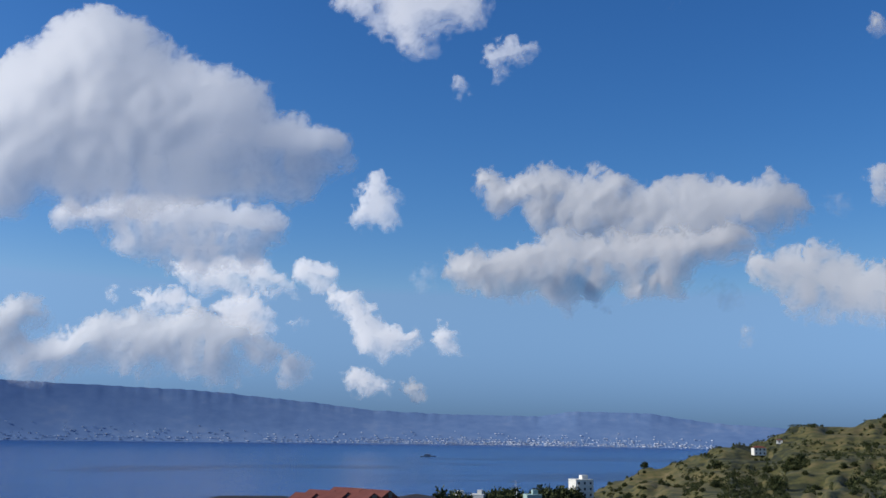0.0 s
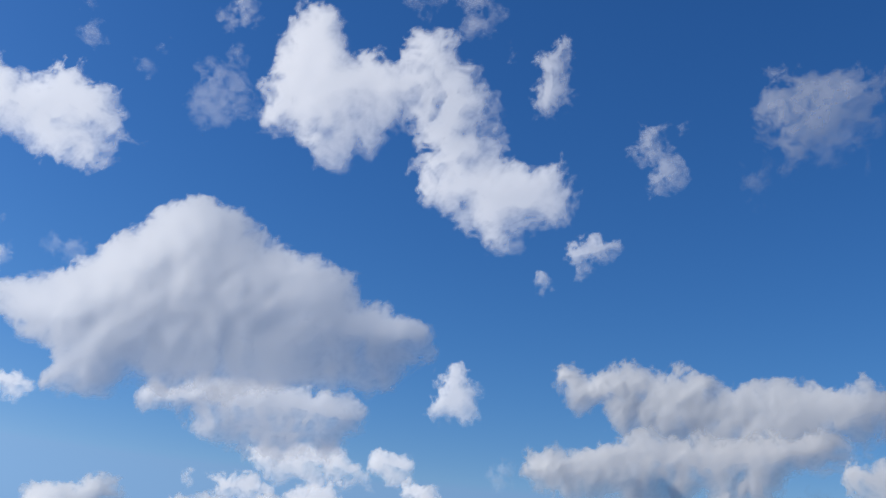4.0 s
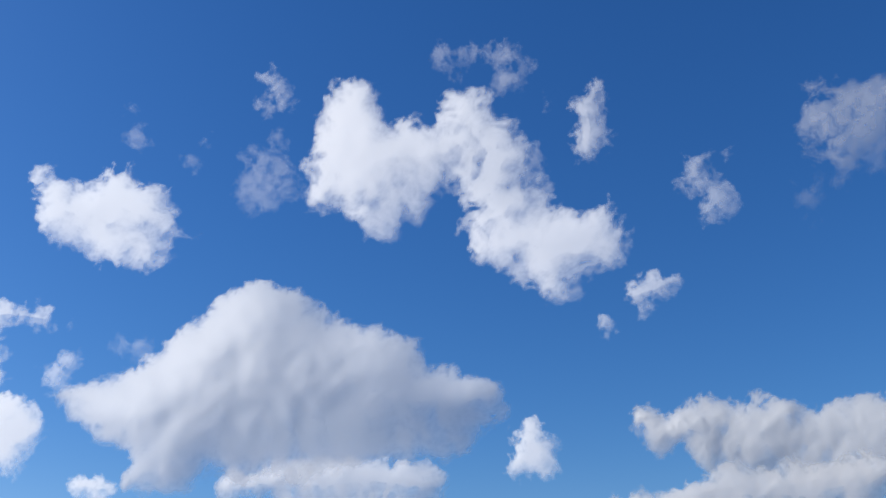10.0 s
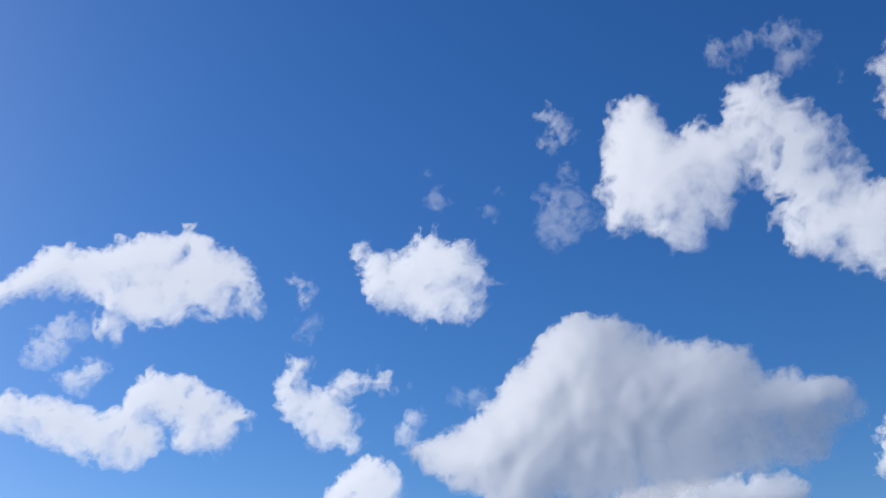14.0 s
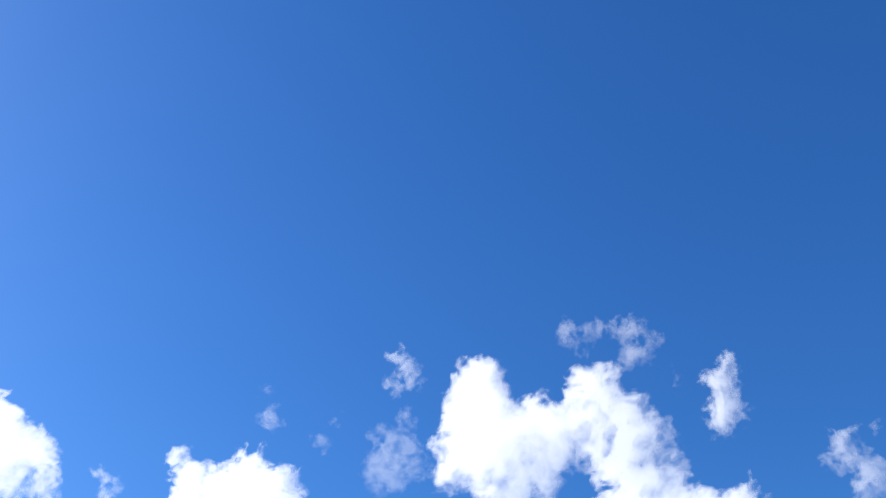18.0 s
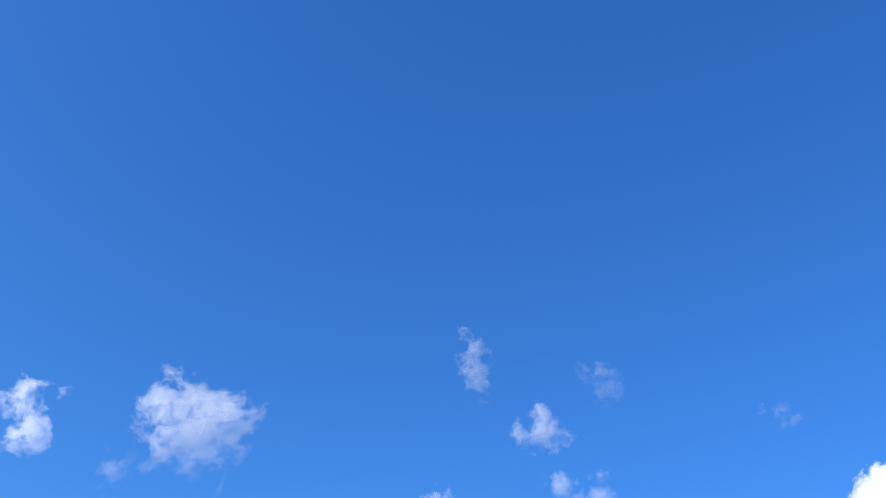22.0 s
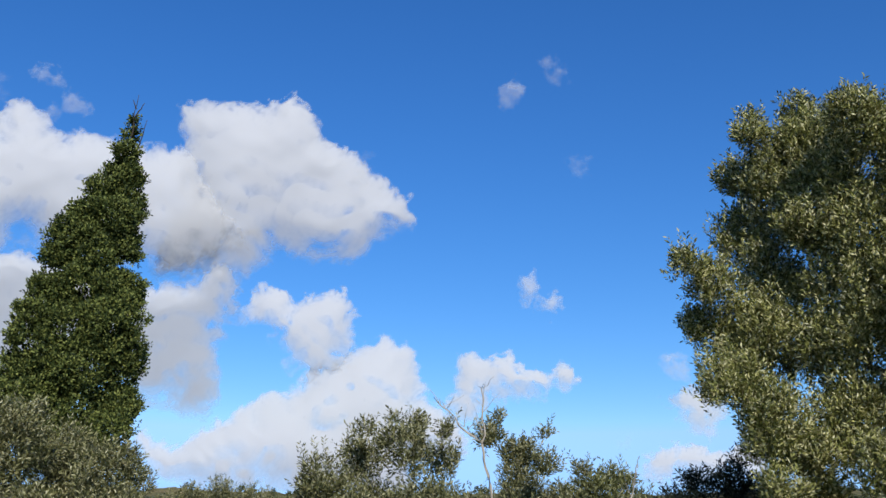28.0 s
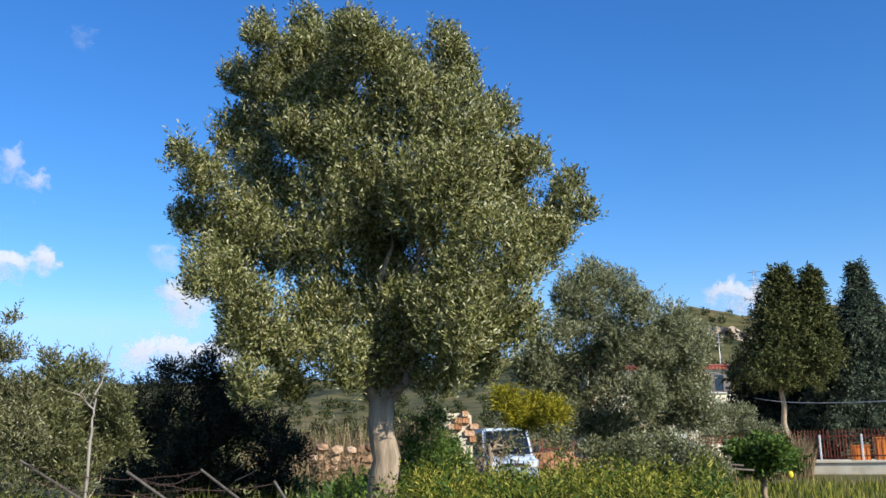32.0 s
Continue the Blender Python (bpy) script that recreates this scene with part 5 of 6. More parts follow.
def cloud(kind, az, el, dist, tau, lobes):
    """lobes: (right, up, radius) in degrees round the middle of the cloud; tau: how dense it is."""
    seed = int(abs(az) * 37 + abs(el) * 101 + dist) % 9973
    L = np.array(lobes)
    L[:, 2] *= 1.1 if kind in ("towering cumulus", "heaped cumulus", "cumulus") else 1.0 if kind in THICK else 1.08
    # fill between lobes that meet
    i_, j_ = np.triu_indices(len(L), 1)
    apart = np.hypot(L[i_, 0] - L[j_, 0], L[i_, 1] - L[j_, 1])
    meet = apart < 0.95 * (L[i_, 2] + L[j_, 2])
    L = np.concatenate([L, (0.5 * (L[i_] + L[j_]) * np.array([1, 1, 0.92]))[meet]])
    big = L[:, 2].max()
    mean = float(np.mean(L[:, 2]))
    torn = min(1.0, max(0.0, (1.0 - tau) / 0.8))          # 0: heaped, 1: a wisp
    fray = (0.55 + 0.5 * torn) * min(1.0, 0.45 + 0.4 * mean)  # how far the rim is frayed, in degrees
    pad = 1.3 * fray + 0.3
    x0, x1 = (L[:, 0] - L[:, 2]).min() - pad, (L[:, 0] + L[:, 2]).max() + pad
    y0, y1 = (L[:, 1] - L[:, 2]).min() - pad, (L[:, 1] + L[:, 2]).max() + pad
    step = min(max(0.05, math.sqrt((x1 - x0) * (y1 - y0) / 30000)), 0.11)
    gx, gy = np.meshgrid(np.arange(x0, x1, step), np.arange(y0, y1, step))
    sw = 0.9 / max(0.7, mean)
    wx = gx + 0.8 * mean * (rough(gx * sw, gy * sw, 3, seed) - 0.5)
    wy = gy + 0.8 * mean * (rough(gx * sw, gy * sw, 3, seed + 3) - 0.5)
    bent_x = rough(gx * 2, gy * 2, 3, seed + 41)
    k = 6.0 / max(0.5, mean)
    total = np.zeros(gx.shape)
    for u, v, r in L:
        total += np.exp(k * (r - np.sqrt((wx - u) ** 2 + (wy - v) ** 2)))
    deep = (np.log(total + 1e-12) - 1.5) / k     # degrees inside the outline
    heap = np.clip(deep, 0, None)
    R = max(big, 0.4) * 1.25
    # the large rounded form; it mainly steers normals, the mesh front stays nearly flat
    half = 0.42 * min(x1 - x0 - 2 * pad, y1 - y0 - 2 * pad)
    bulk = blurred((deep > 0).astype(float), 0.38 * half / step)
    bulk = np.clip((bulk - 0.35) / 0.65, 0, 1) * np.clip(heap / (0.35 * mean), 0, 1)
    dome = 0.55 * half * np.sqrt(blurred(bulk, 0.16 * half / step)) + 0.45 * blurred(np.sqrt(np.clip(heap * (2 * R - heap), 0, None)).clip(0, R), 0.35 * mean / step)
    rim = np.clip(heap / (0.5 * mean), 0, 1)
    rt = Vector((math.cos(radians(az)), -math.sin(radians(az)), 0))
    fw = heading(az, el)
    up = rt.cross(fw)
    lit = heading(SUN_AZ, SUN_EL)
    lit_by = -fw.dot(lit)                                     # 1: the sun is behind the eye, -1: behind the cloud
    # billows on billows, calmer in places and on the side away from the sun
    sx, sy = lit.dot(rt), lit.dot(up) + 0.25
    sn = math.hypot(sx, sy)
    mx, my = (x0 + x1) / 2, (y0 + y1) / 2
    shade = np.clip(0.5 - 0.5 * ((gx - mx) * sx + (gy - my) * sy) / sn / (0.5 * max(x1 - x0, y1 - y0) * 0.7), 0, 1)
    f0 = 0.62 / max(0.6, mean)
    calm = np.clip(2.2 * (rough(gx * f0 * 1.3, gy * f0 * 1.3, 3, seed + 51) - 0.22), 0.12, 1) * (1 - 0.75 * shade)
    bill = (0.85 - 0.6 * shade) / f0 * (rough(wx * f0 * 0.9, wy * f0 * 0.9, 4, seed + 5, 0.45) - 0.5) + 0.14 / f0 * puffs(wx * f0, wy * f0, seed)
    for o, amount in ((2.1, 0.32), (4.3, 0.25), (8.9, 0.18)):
        bill = bill + calm * amount / (f0 * o) * puffs((wx + 0.10 / f0 * bent_x) * f0 * o, wy * f0 * o, seed + int(o))
    bill = blurred(bill, (0.17 if lit_by > 0.25 else 0.09) / step)
    depth = min(1.0, max(0.35, 0.25 + 0.17 * half))          # small ones get weaker relief, so less shade is put into them
    swell = depth * ((1.5 if kind in THICK and lit_by < 0 else 0.9) * dome + (0.6 if kind in THICK else 0.4) * rim * bill)
    front, back, lean = (0.12 if lit_by > 0.5 else 0.05) * swell, 0.4 * dome, np.zeros(gx.shape)
    if abs(lit_by) < 0.25:                                  # sheets the sun would graze are tilted so that it lights them
        slope = math.copysign(math.tan(math.asin(0.28) - math.asin(abs(lit_by))), lit_by)
        lean = slope * -(gx * lit.dot(rt) + gy * lit.dot(up)) / max(0.3, math.hypot(lit.dot(rt), lit.dot(up)))
        front, back = front + lean, back - lean
    hy, hx = np.gradient(swell, step)
    hy = hy + (1.1 if kind == "grey cumulus base" else 0.0)       # only the normals are tipped down, which puts grey shade on this one
    steep = np.sqrt(hx * hx + hy * hy) + 1e-6
    hx, hy = (v * 1.1 * np.tanh(steep / 1.1) / steep for v in (hx, hy))
    turned_ = np.array(rt)[None] * -hx.ravel()[:, None] + np.array(up)[None] * -hy.ravel()[:, None] - np.array(fw)[None]
    turned_ /= np.linalg.norm(turned_, axis=1)[:, None]
    # wanted sunlit brightness is put into the normals, with less shade on small clouds
    least = (0.2 if lit_by > 0.4 else 0.1) if kind in THICK else min(0.6, 0.3 - 0.7 * min(0.0, lit_by))
    most = 1.0 - 0.34 * min(1.0, max(0.0, (lit_by - 0.15) / 0.35))
    glow = least + (most - least) * (0.5 + 0.5 * turned_ @ np.array(lit)).clip(0, 1) ** (1.45 if lit_by < 0 else 1.7)
    aside = (-fw - lit * lit_by).normalized()
    turned_ = math.copysign(1.0, lit_by) * glow[:, None] * np.array(lit)[None] + np.sqrt(1 - glow ** 2)[:, None] * np.array(aside)[None]
    # tears in the rim, coarse and fine
    tears = 0.6 * rough(gx * 0.9 / max(0.6, mean), gy * 0.9 / max(0.6, mean), 5, seed + 21, 0.6) + 0.35 * (1 - np.abs(2 * rough(wx * 1.7, wy * 1.7, 4, seed + 31, 0.6) - 1))
    dens = deep + 0.06 + 3.0 * fray * (tears - 0.51) + 0.5 * (1 - torn) * min(1.0, mean) * (puffs(wx * 1.5 / max(0.6, mean), wy * 1.5 / max(0.6, mean), seed + 61) - 0.6)
    # the side towards the light has hard heads, the lee side melts away
    ly, lx = np.gradient(blurred(deep, 0.2 / step))
    ln = np.sqrt(lx * lx + ly * ly) + 1e-9
    lee = np.clip(0.5 + 0.5 * (lx * lit.dot(rt) + ly * (lit.dot(up) + 0.3)) / ln, 0, 1)
    soft = (0.55 + 1.3 * lee ** 2 + 1.7 * torn) * min(1.0, 0.35 + 0.5 * mean)
    # hollows in the looser ones
    dens = dens + 0.1 * soft - (1.3 + 2.0 * torn) * mean * np.clip(rough(wx * 0.9 / max(0.6, mean), wy * 0.9 / max(0.6, mean), 4, seed + 71) - 0.5, 0, 1) * (0.08 if kind in THICK else 0.8)
    keep = dens > -0.75 * soft
    cell = keep[:-1, :-1] | keep[1:, :-1] | keep[:-1, 1:] | keep[1:, 1:]
    inner = np.zeros(keep.shape, dtype=bool)
    inner[1:-1, 1:-1] = cell[:-1, :-1] & cell[1:, :-1] & cell[:-1, 1:] & cell[1:, 1:]
    idx = np.arange(gx.size).reshape(gx.shape)
    q = np.stack([idx[:-1, :-1][cell], idx[:-1, 1:][cell], idx[1:, 1:][cell], idx[1:, :-1][cell]], 1)
    used = np.unique(q)
    first = np.full(gx.size, -1)
    first[used] = np.arange(len(used))
    deepest = used[inner.ravel()[used]]
    second = first.copy()
    second[deepest] = len(used) + np.arange(len(deepest))
    g = math.pi / 180

    def shell(which, depth):
        X, Y, Z = gx.ravel()[which] * g, gy.ravel()[which] * g, depth.ravel()[which] * g
        ray = np.array(fw)[None] + X[:, None] * np.array(rt)[None] + Y[:, None] * np.array(up)[None]
        return ray * (dist * (1 - Z))[:, None] - np.array(fw)[None] * dist

    verts = np.concatenate([shell(used, np.where(inner, front, lean)), shell(deepest, -back - 0.02)])
    faces = np.concatenate([first[q], second[q][:, ::-1]])
    me = mesh_of("cloud", verts, faces, True)
    order = np.concatenate([used, deepest])
    # the far side shades the near side the more, the thicker the cloud
    heart = blurred(dome, 0.3 * half / step)
    thick = (0.35 if kind in THICK else 0.1) * (heart / max(0.01, heart.max())) ** 2 * min(1.0, 0.2 + 0.2 * half)
    for label, field in (("inside", dens), ("softness", soft), ("veil", np.full(gx.shape, min(0.9, tau ** 1.15))), ("backlit", np.full(gx.shape, 1.0 if lit_by < 0 else 0.0))):
        values = field.ravel()[order].astype(np.float32)
        if label == "veil":
            values[len(used):] *= thick.ravel()[deepest]
        layer = me.attributes.new(label, "FLOAT", "POINT")
        layer.data.foreach_set("value", values)
    shading_normals = turned_[order]
    shading_normals[len(used):] *= -1
    layer = me.attributes.new("custom_normal", "FLOAT_VECTOR", "POINT")
    layer.data.foreach_set("vector", shading_normals.astype(np.float32).ravel())
    ob = part("cloud", me, VAPOUR)
    ob.location = EYE + fw * dist
    tagged(ob, CLOUD_WORDS[kind], "cloud", "clouds in the sky")
    return ob


cloud("big cumulus", -19.8, 16.0, 2600, 1.00, [(-1.0, 4.8, 2.4), (1.2, 5.1, 1.9), (-2.9, 2.8, 2.6), (-0.2, 1.9, 3.8), (-5.0, 1.2, 2.3), (-6.6, 0.0, 1.8), (-8.9, -0.4, 0.9), (-7.8, -1.4, 1.2), (-3.7, -1.1, 3.4), (3.0, 1.8, 3.5), (5.3, 2.1, 2.6), (6.5, 3.5, 1.0), (7.4, 1.1, 2.9), (10.3, 0.1, 2.0), (12.0, 0.4, 1.5), (12.9, 0.8, 0.8), (10.8, -1.5, 1.3), (7.8, -1.5, 1.9), (4.8, -1.3, 2.9), (1.0, -1.8, 2.5), (-1.9, -2.8, 1.8), (-5.4, -3.5, 1.5), (-7.0, -4.5, 0.7), (-5.0, -2.2, 1.5), (-10.6, -0.2, 0.6), (-9.3, -0.1, 0.8), (-7.9, 0.1, 1.0)])
cloud("low shelf cumulus", -15.3, 11.0, 2700, 1.00, [(-6.2, 0.5, 0.9), (-4.8, 0.4, 1.3), (-3.2, 0.5, 1.4), (-1.6, 0.6, 1.4), (0.0, 0.6, 1.5), (1.6, 0.6, 1.5), (3.2, 0.5, 1.4), (4.6, 0.5, 1.1), (5.6, 0.4, 0.7), (-2.6, -0.6, 1.0), (-1.0, -0.9, 1.1), (0.6, -1.1, 1.2), (2.2, -1.2, 1.2), (3.6, -1.0, 1.0)])
cloud("small cumulus", -11.9, 8.5, 2900, 1.00, [(-2.7, 0.2, 1.1), (-0.8, 0.1, 1.1), (1.1, 0.1, 1.0), (2.4, -0.4, 0.5)])
cloud("small cumulus", -7.4, 8.8, 2950, 1.00, [(-0.6, 0.1, 0.8), (0.6, -0.1, 0.7)])
cloud("long ragged cumulus", -8.2, 28.4, 2300, 0.85, [(-5.3, 5.7, 1.4), (-6.0, 4.2, 1.9), (-6.8, 2.2, 1.9), (-4.8, 1.7, 2.6), (-5.3, -0.9, 1.5), (-5.0, -2.2, 0.7), (-3.6, 2.5, 1.9), (-1.9, 2.0, 2.0), (-3.4, -0.1, 1.3), (-0.3, 2.5, 1.6), (0.7, 4.5, 1.2), (2.0, 3.4, 1.3), (2.8, 1.8, 1.5), (1.9, 0.1, 1.7), (3.3, -0.8, 1.8), (1.5, -3.0, 1.3), (3.6, -3.1, 2.0), (5.7, -3.9, 2.0), (6.1, -5.3, 1.2), (7.6, -3.1, 1.8), (9.0, -3.6, 1.3), (8.2, -2.0, 1.0), (-8.0, 0.1, 1.1)])
cloud("wispy cloud", -20.4, 29.4, 2300, 0.35, [(-0.1, 0.6, 1.1), (-0.8, -0.9, 0.9), (0.8, -0.9, 1.0), (0.1, 1.2, 0.6)])
cloud("wispy cloud", -20.7, 33.9, 2300, 0.50, [(0.3, 0.4, 0.7), (0.7, -0.5, 0.7), (-0.5, -0.8, 0.5), (-0.5, 0.9, 0.4)])
cloud("wispy cloud", -5.0, 35.4, 2300, 0.40, [(-3.1, 0.8, 0.7), (-2.2, 0.8, 0.6), (-0.6, 1.0, 0.7), (0.7, 0.6, 0.8), (1.5, -0.4, 0.7), (0.8, -0.7, 0.7), (2.9, -2.0, 0.4)])
cloud("ragged cloud", 1.2, 32.0, 2300, 0.70, [(-0.1, 0.6, 1.0), (-0.0, -0.7, 0.9), (0.4, 1.7, 0.6), (-0.3, -1.5, 0.6)])
cloud("ragged cloud", 3.3, 21.3, 2620, 0.70, [(-0.2, 0.3, 0.8), (0.9, 0.5, 0.8), (1.7, 0.7, 0.5), (-0.2, -0.3, 0.4), (-2.3, -1.2, 0.4)])
cloud("ragged cumulus", -29.9, 25.5, 2350, 0.90, [(-3.9, 2.1, 0.7), (-3.0, 1.0, 1.2), (-2.4, -0.0, 1.3), (-3.4, -0.6, 0.7), (-0.3, 2.2, 1.1), (0.3, 0.9, 1.7), (1.6, 0.5, 1.7), (-0.4, -0.4, 1.5), (1.9, -1.2, 1.2), (2.9, -0.2, 1.0), (2.2, -2.0, 0.6), (0.6, -1.5, 0.8), (3.9, -0.4, 0.3)])
cloud("wispy cloud", -29.1, 30.8, 2300, 0.35, [(-0.0, -0.4, 0.6), (-0.5, 0.8, 0.3), (0.5, -0.4, 0.4)])
cloud("wispy cloud", -25.2, 30.1, 2300, 0.30, [(-0.3, -0.6, 0.4), (0.3, 0.6, 0.3)])
cloud("ragged cumulus", -48.9, 25.2, 2350, 1.00, [(-3.4, 0.6, 1.2), (-4.4, -0.1, 0.9), (-1.6, 0.5, 1.5), (0.3, 1.3, 1.5), (2.1, 1.5, 1.2), (3.3, 3.5, 0.4), (2.7, 2.6, 0.7), (4.2, 2.1, 0.9), (5.3, 0.9, 1.3), (6.4, -0.3, 1.1), (3.9, -0.2, 1.6), (1.4, -0.5, 1.5), (-0.6, -0.7, 1.2), (-0.7, -2.2, 0.7), (-1.0, -2.9, 0.4), (2.2, -1.3, 0.6), (-6.9, -1.3, 0.9), (-5.3, -0.6, 1.0), (-8.5, -1.7, 0.7)])
cloud("ragged cloud", -52.4, 21.8, 2400, 0.60, [(0.3, 0.8, 0.7), (-0.5, -0.1, 0.7), (1.0, 0.4, 0.4), (0.1, -0.1, 0.7), (-0.9, -0.9, 0.6)])
cloud("ragged cloud", -51.0, 19.8, 2450, 0.70, [(-0.1, -0.0, 0.7), (0.7, 0.2, 0.7), (-0.6, -0.2, 0.4)])
cloud("flat cumulus", -47.7, 17.6, 2500, 1.00, [(-4.7, 0.0, 1.0), (-3.5, -0.5, 1.2), (-2.0, -0.8, 1.2), (-0.4, 0.2, 1.0), (0.8, 1.5, 1.1), (2.2, 1.3, 1.4), (3.4, 0.7, 1.4), (4.8, -0.2, 1.2), (3.3, -0.8, 0.9), (0.6, -1.0, 1.2), (-1.4, -1.3, 0.9), (5.7, 0.2, 0.7), (-2.8, -1.7, 0.5), (0.4, 2.6, 0.4), (-6.4, 0.2, 1.1)])
cloud("small ragged cloud", -38.1, 25.3, 2400, 0.60, [(-0.4, 0.5, 0.4), (0.1, 0.0, 0.4), (0.3, -0.5, 0.3)])
cloud("wispy cloud", -37.8, 23.1, 2400, 0.30, [(0.2, 0.1, 0.6), (-0.2, -0.1, 0.3)])
cloud("ragged cumulus", -36.2, 18.9, 2500, 0.85, [(-1.7, 2.1, 0.7), (-2.4, 1.1, 0.8), (-2.2, -0.2, 1.0), (-0.6, -0.5, 1.0), (0.4, -1.5, 1.1), (1.2, -2.5, 0.7), (-0.9, -1.5, 1.0), (0.7, 0.7, 0.7), (2.0, 1.1, 0.7), (3.3, 1.0, 0.6), (0.1, 0.4, 0.5)])
cloud("small ragged cloud", -31.5, 17.3, 2500, 0.60, [(0.1, 0.1, 0.6), (-0.4, -0.5, 0.5), (0.4, 0.4, 0.3)])
cloud("small cumulus", -34.3, 13.7, 2600, 1.00, [(0.3, 0.8, 1.0), (-0.7, 0.2, 1.1), (1.5, 0.1, 1.0), (-1.7, -0.3, 0.8), (0.6, -0.8, 1.3)])
cloud("small cumulus", -28.8, 10.9, 2700, 0.90, [(-0.9, 0.2, 0.5), (0.1, 0.0, 0.6), (0.7, -0.2, 0.3)])
cloud("wispy cloud", -27.7, 18.6, 2550, 0.30, [(-0.8, 0.2, 0.4), (0.5, -0.3, 0.4), (0.2, 0.1, 0.5)])
cloud("broad cumulus", 12.1, 12.9, 3000, 1.00, [(-9.3, 1.8, 0.9), (-8.7, 0.8, 0.9), (-7.0, 1.1, 1.4), (-5.0, 1.3, 1.2), (-3.0, 0.8, 1.5), (-1.7, 1.0, 1.0), (-1.5, -0.4, 1.6), (0.5, 0.1, 1.3), (2.1, 0.4, 1.1), (3.6, 0.0, 1.4), (5.5, 0.3, 1.3), (7.0, 0.2, 1.4), (8.2, -0.6, 1.1), (5.7, -1.0, 1.5), (3.3, -1.2, 1.7), (1.1, -1.5, 1.6), (-3.4, -0.7, 1.5), (-6.0, -0.3, 1.3), (9.1, -0.9, 0.4)])
cloud("broad cumulus", 8.5, 9.3, 2640, 1.00, [(-6.8, 0.2, 1.2), (-5.5, -0.3, 1.3), (-3.5, 0.3, 1.7), (-1.2, 0.8, 1.6), (0.8, 0.6, 1.6), (2.7, 0.6, 1.6), (4.6, 0.6, 1.4), (6.2, 1.2, 1.4), (-1.5, -0.7, 1.2), (0.8, -1.0, 1.0), (3.0, -1.1, 1.0), (4.9, -0.9, 1.1), (-4.5, -1.0, 0.8), (8.1, 1.5, 1.3), (-8.2, -0.2, 0.5)])
cloud("wispy cloud", 16.3, 7.9, 2650, 0.30, [(-0.5, 0.3, 0.7), (0.5, -0.3, 0.5)])
cloud("wispy cloud", -1.3, 8.8, 2800, 0.30, [(0.3, -0.0, 0.6), (-0.3, 0.0, 0.3)])
cloud("cumulus", 22.6, 8.0, 2130, 1.00, [(-3.9, 1.2, 1.1), (-2.6, 1.0, 1.2), (-1.2, 1.2, 1.1), (-1.5, -0.2, 1.2), (0.3, -0.1, 1.3), (1.7, -0.4, 1.5), (0.2, -1.2, 0.7), (3.0, -0.6, 1.4), (4.1, -0.8, 1.1)])
cloud("small cumulus", -4.0, 13.2, 2800, 0.85, [(-0.1, 0.7, 0.9), (0.4, -0.3, 1.0), (-0.6, -0.6, 0.7), (-0.5, 1.4, 0.4), (1.2, 0.7, 0.4), (-1.3, -1.0, 0.3), (0.9, -0.9, 0.5)])
cloud("slanting cumulus", -2.9, 5.8, 3400, 1.00, [(-3.5, 1.7, 0.5), (-2.5, 1.4, 0.7), (-1.6, 0.5, 0.9), (-1.3, -0.6, 0.9), (-0.1, -0.6, 0.9), (0.9, -0.7, 0.7), (1.5, -0.2, 0.6), (2.9, -0.5, 0.7), (3.7, -0.8, 0.4)])
cloud("small cumulus", -16.0, 6.9, 3100, 0.90, [(-0.7, 0.1, 0.6), (0.5, -0.0, 0.9), (1.6, -0.3, 0.7), (-1.4, 0.2, 0.3)])
cloud("small cumulus", -10.7, 6.3, 3100, 0.90, [(-1.9, 0.3, 0.7), (-0.6, 0.3, 1.0), (0.4, -0.1, 0.7), (2.0, -0.4, 0.4)])
cloud("small cumulus", -18.9, 7.3, 3100, 0.70, [(0.0, -0.0, 0.3)])
cloud("cloud bank over the mountains", -17.8, 4.6, 4330, 1.00, [(-5.8, 1.4, 1.0), (-4.7, 1.2, 0.6), (-6.6, 0.6, 1.4), (-1.4, 0.2, 1.4), (-2.5, -0.5, 1.3), (0.1, 0.6, 1.1), (0.9, 0.9, 0.9), (3.1, 1.3, 0.9), (2.2, 0.0, 1.6), (4.7, 0.4, 1.3), (6.3, 0.5, 1.4), (7.6, -0.3, 1.1), (0.5, -1.0, 1.2), (4.8, -0.8, 1.4), (-3.6, -1.1, 1.2), (-5.3, -1.2, 1.2), (9.3, -1.2, 0.9), (8.6, -0.7, 0.6), (-2.0, 0.8, 0.5), (-8.2, 0.3, 1.4), (-7.8, -1.2, 1.1)])
cloud("small cumulus", -4.2, 2.6, 3600, 0.90, [(-0.8, 0.3, 0.6), (-0.1, -0.0, 0.6), (0.9, -0.3, 0.5)])
cloud("small cumulus", -1.5, 2.2, 3600, 0.90, [(-0.3, 0.1, 0.5), (0.3, -0.1, 0.4)])
cloud("small cumulus", 25.0, 13.4, 2150, 0.80, [(-0.2, 0.5, 0.6), (-0.1, -0.4, 0.6), (-0.5, 0.2, 0.3), (0.7, -0.2, 0.7)])
cloud("wispy cloud", 22.4, 12.8, 2160, 0.35, [(0.4, -0.1, 0.4), (-0.4, 0.1, 0.3)])
cloud("small cumulus", 17.4, 5.5, 2640, 0.60, [(0.0, 0.0, 0.4)])
cloud("hazy ragged cloud", 18.0, 29.4, 2180, 0.50, [(-1.6, 1.8, 0.9), (-0.5, 0.7, 1.4), (0.5, -0.4, 1.5), (-1.0, -1.1, 1.2), (1.7, 0.1, 1.2), (2.3, 0.6, 0.7), (-1.7, -2.0, 0.6), (2.6, 0.1, 0.6), (-2.4, 0.3, 0.9)])
cloud("wispy cloud", 17.3, 26.6, 2660, 0.20, [(2.1, 0.7, 0.9), (-3.1, -0.9, 0.7), (0.9, 0.2, 0.9)])
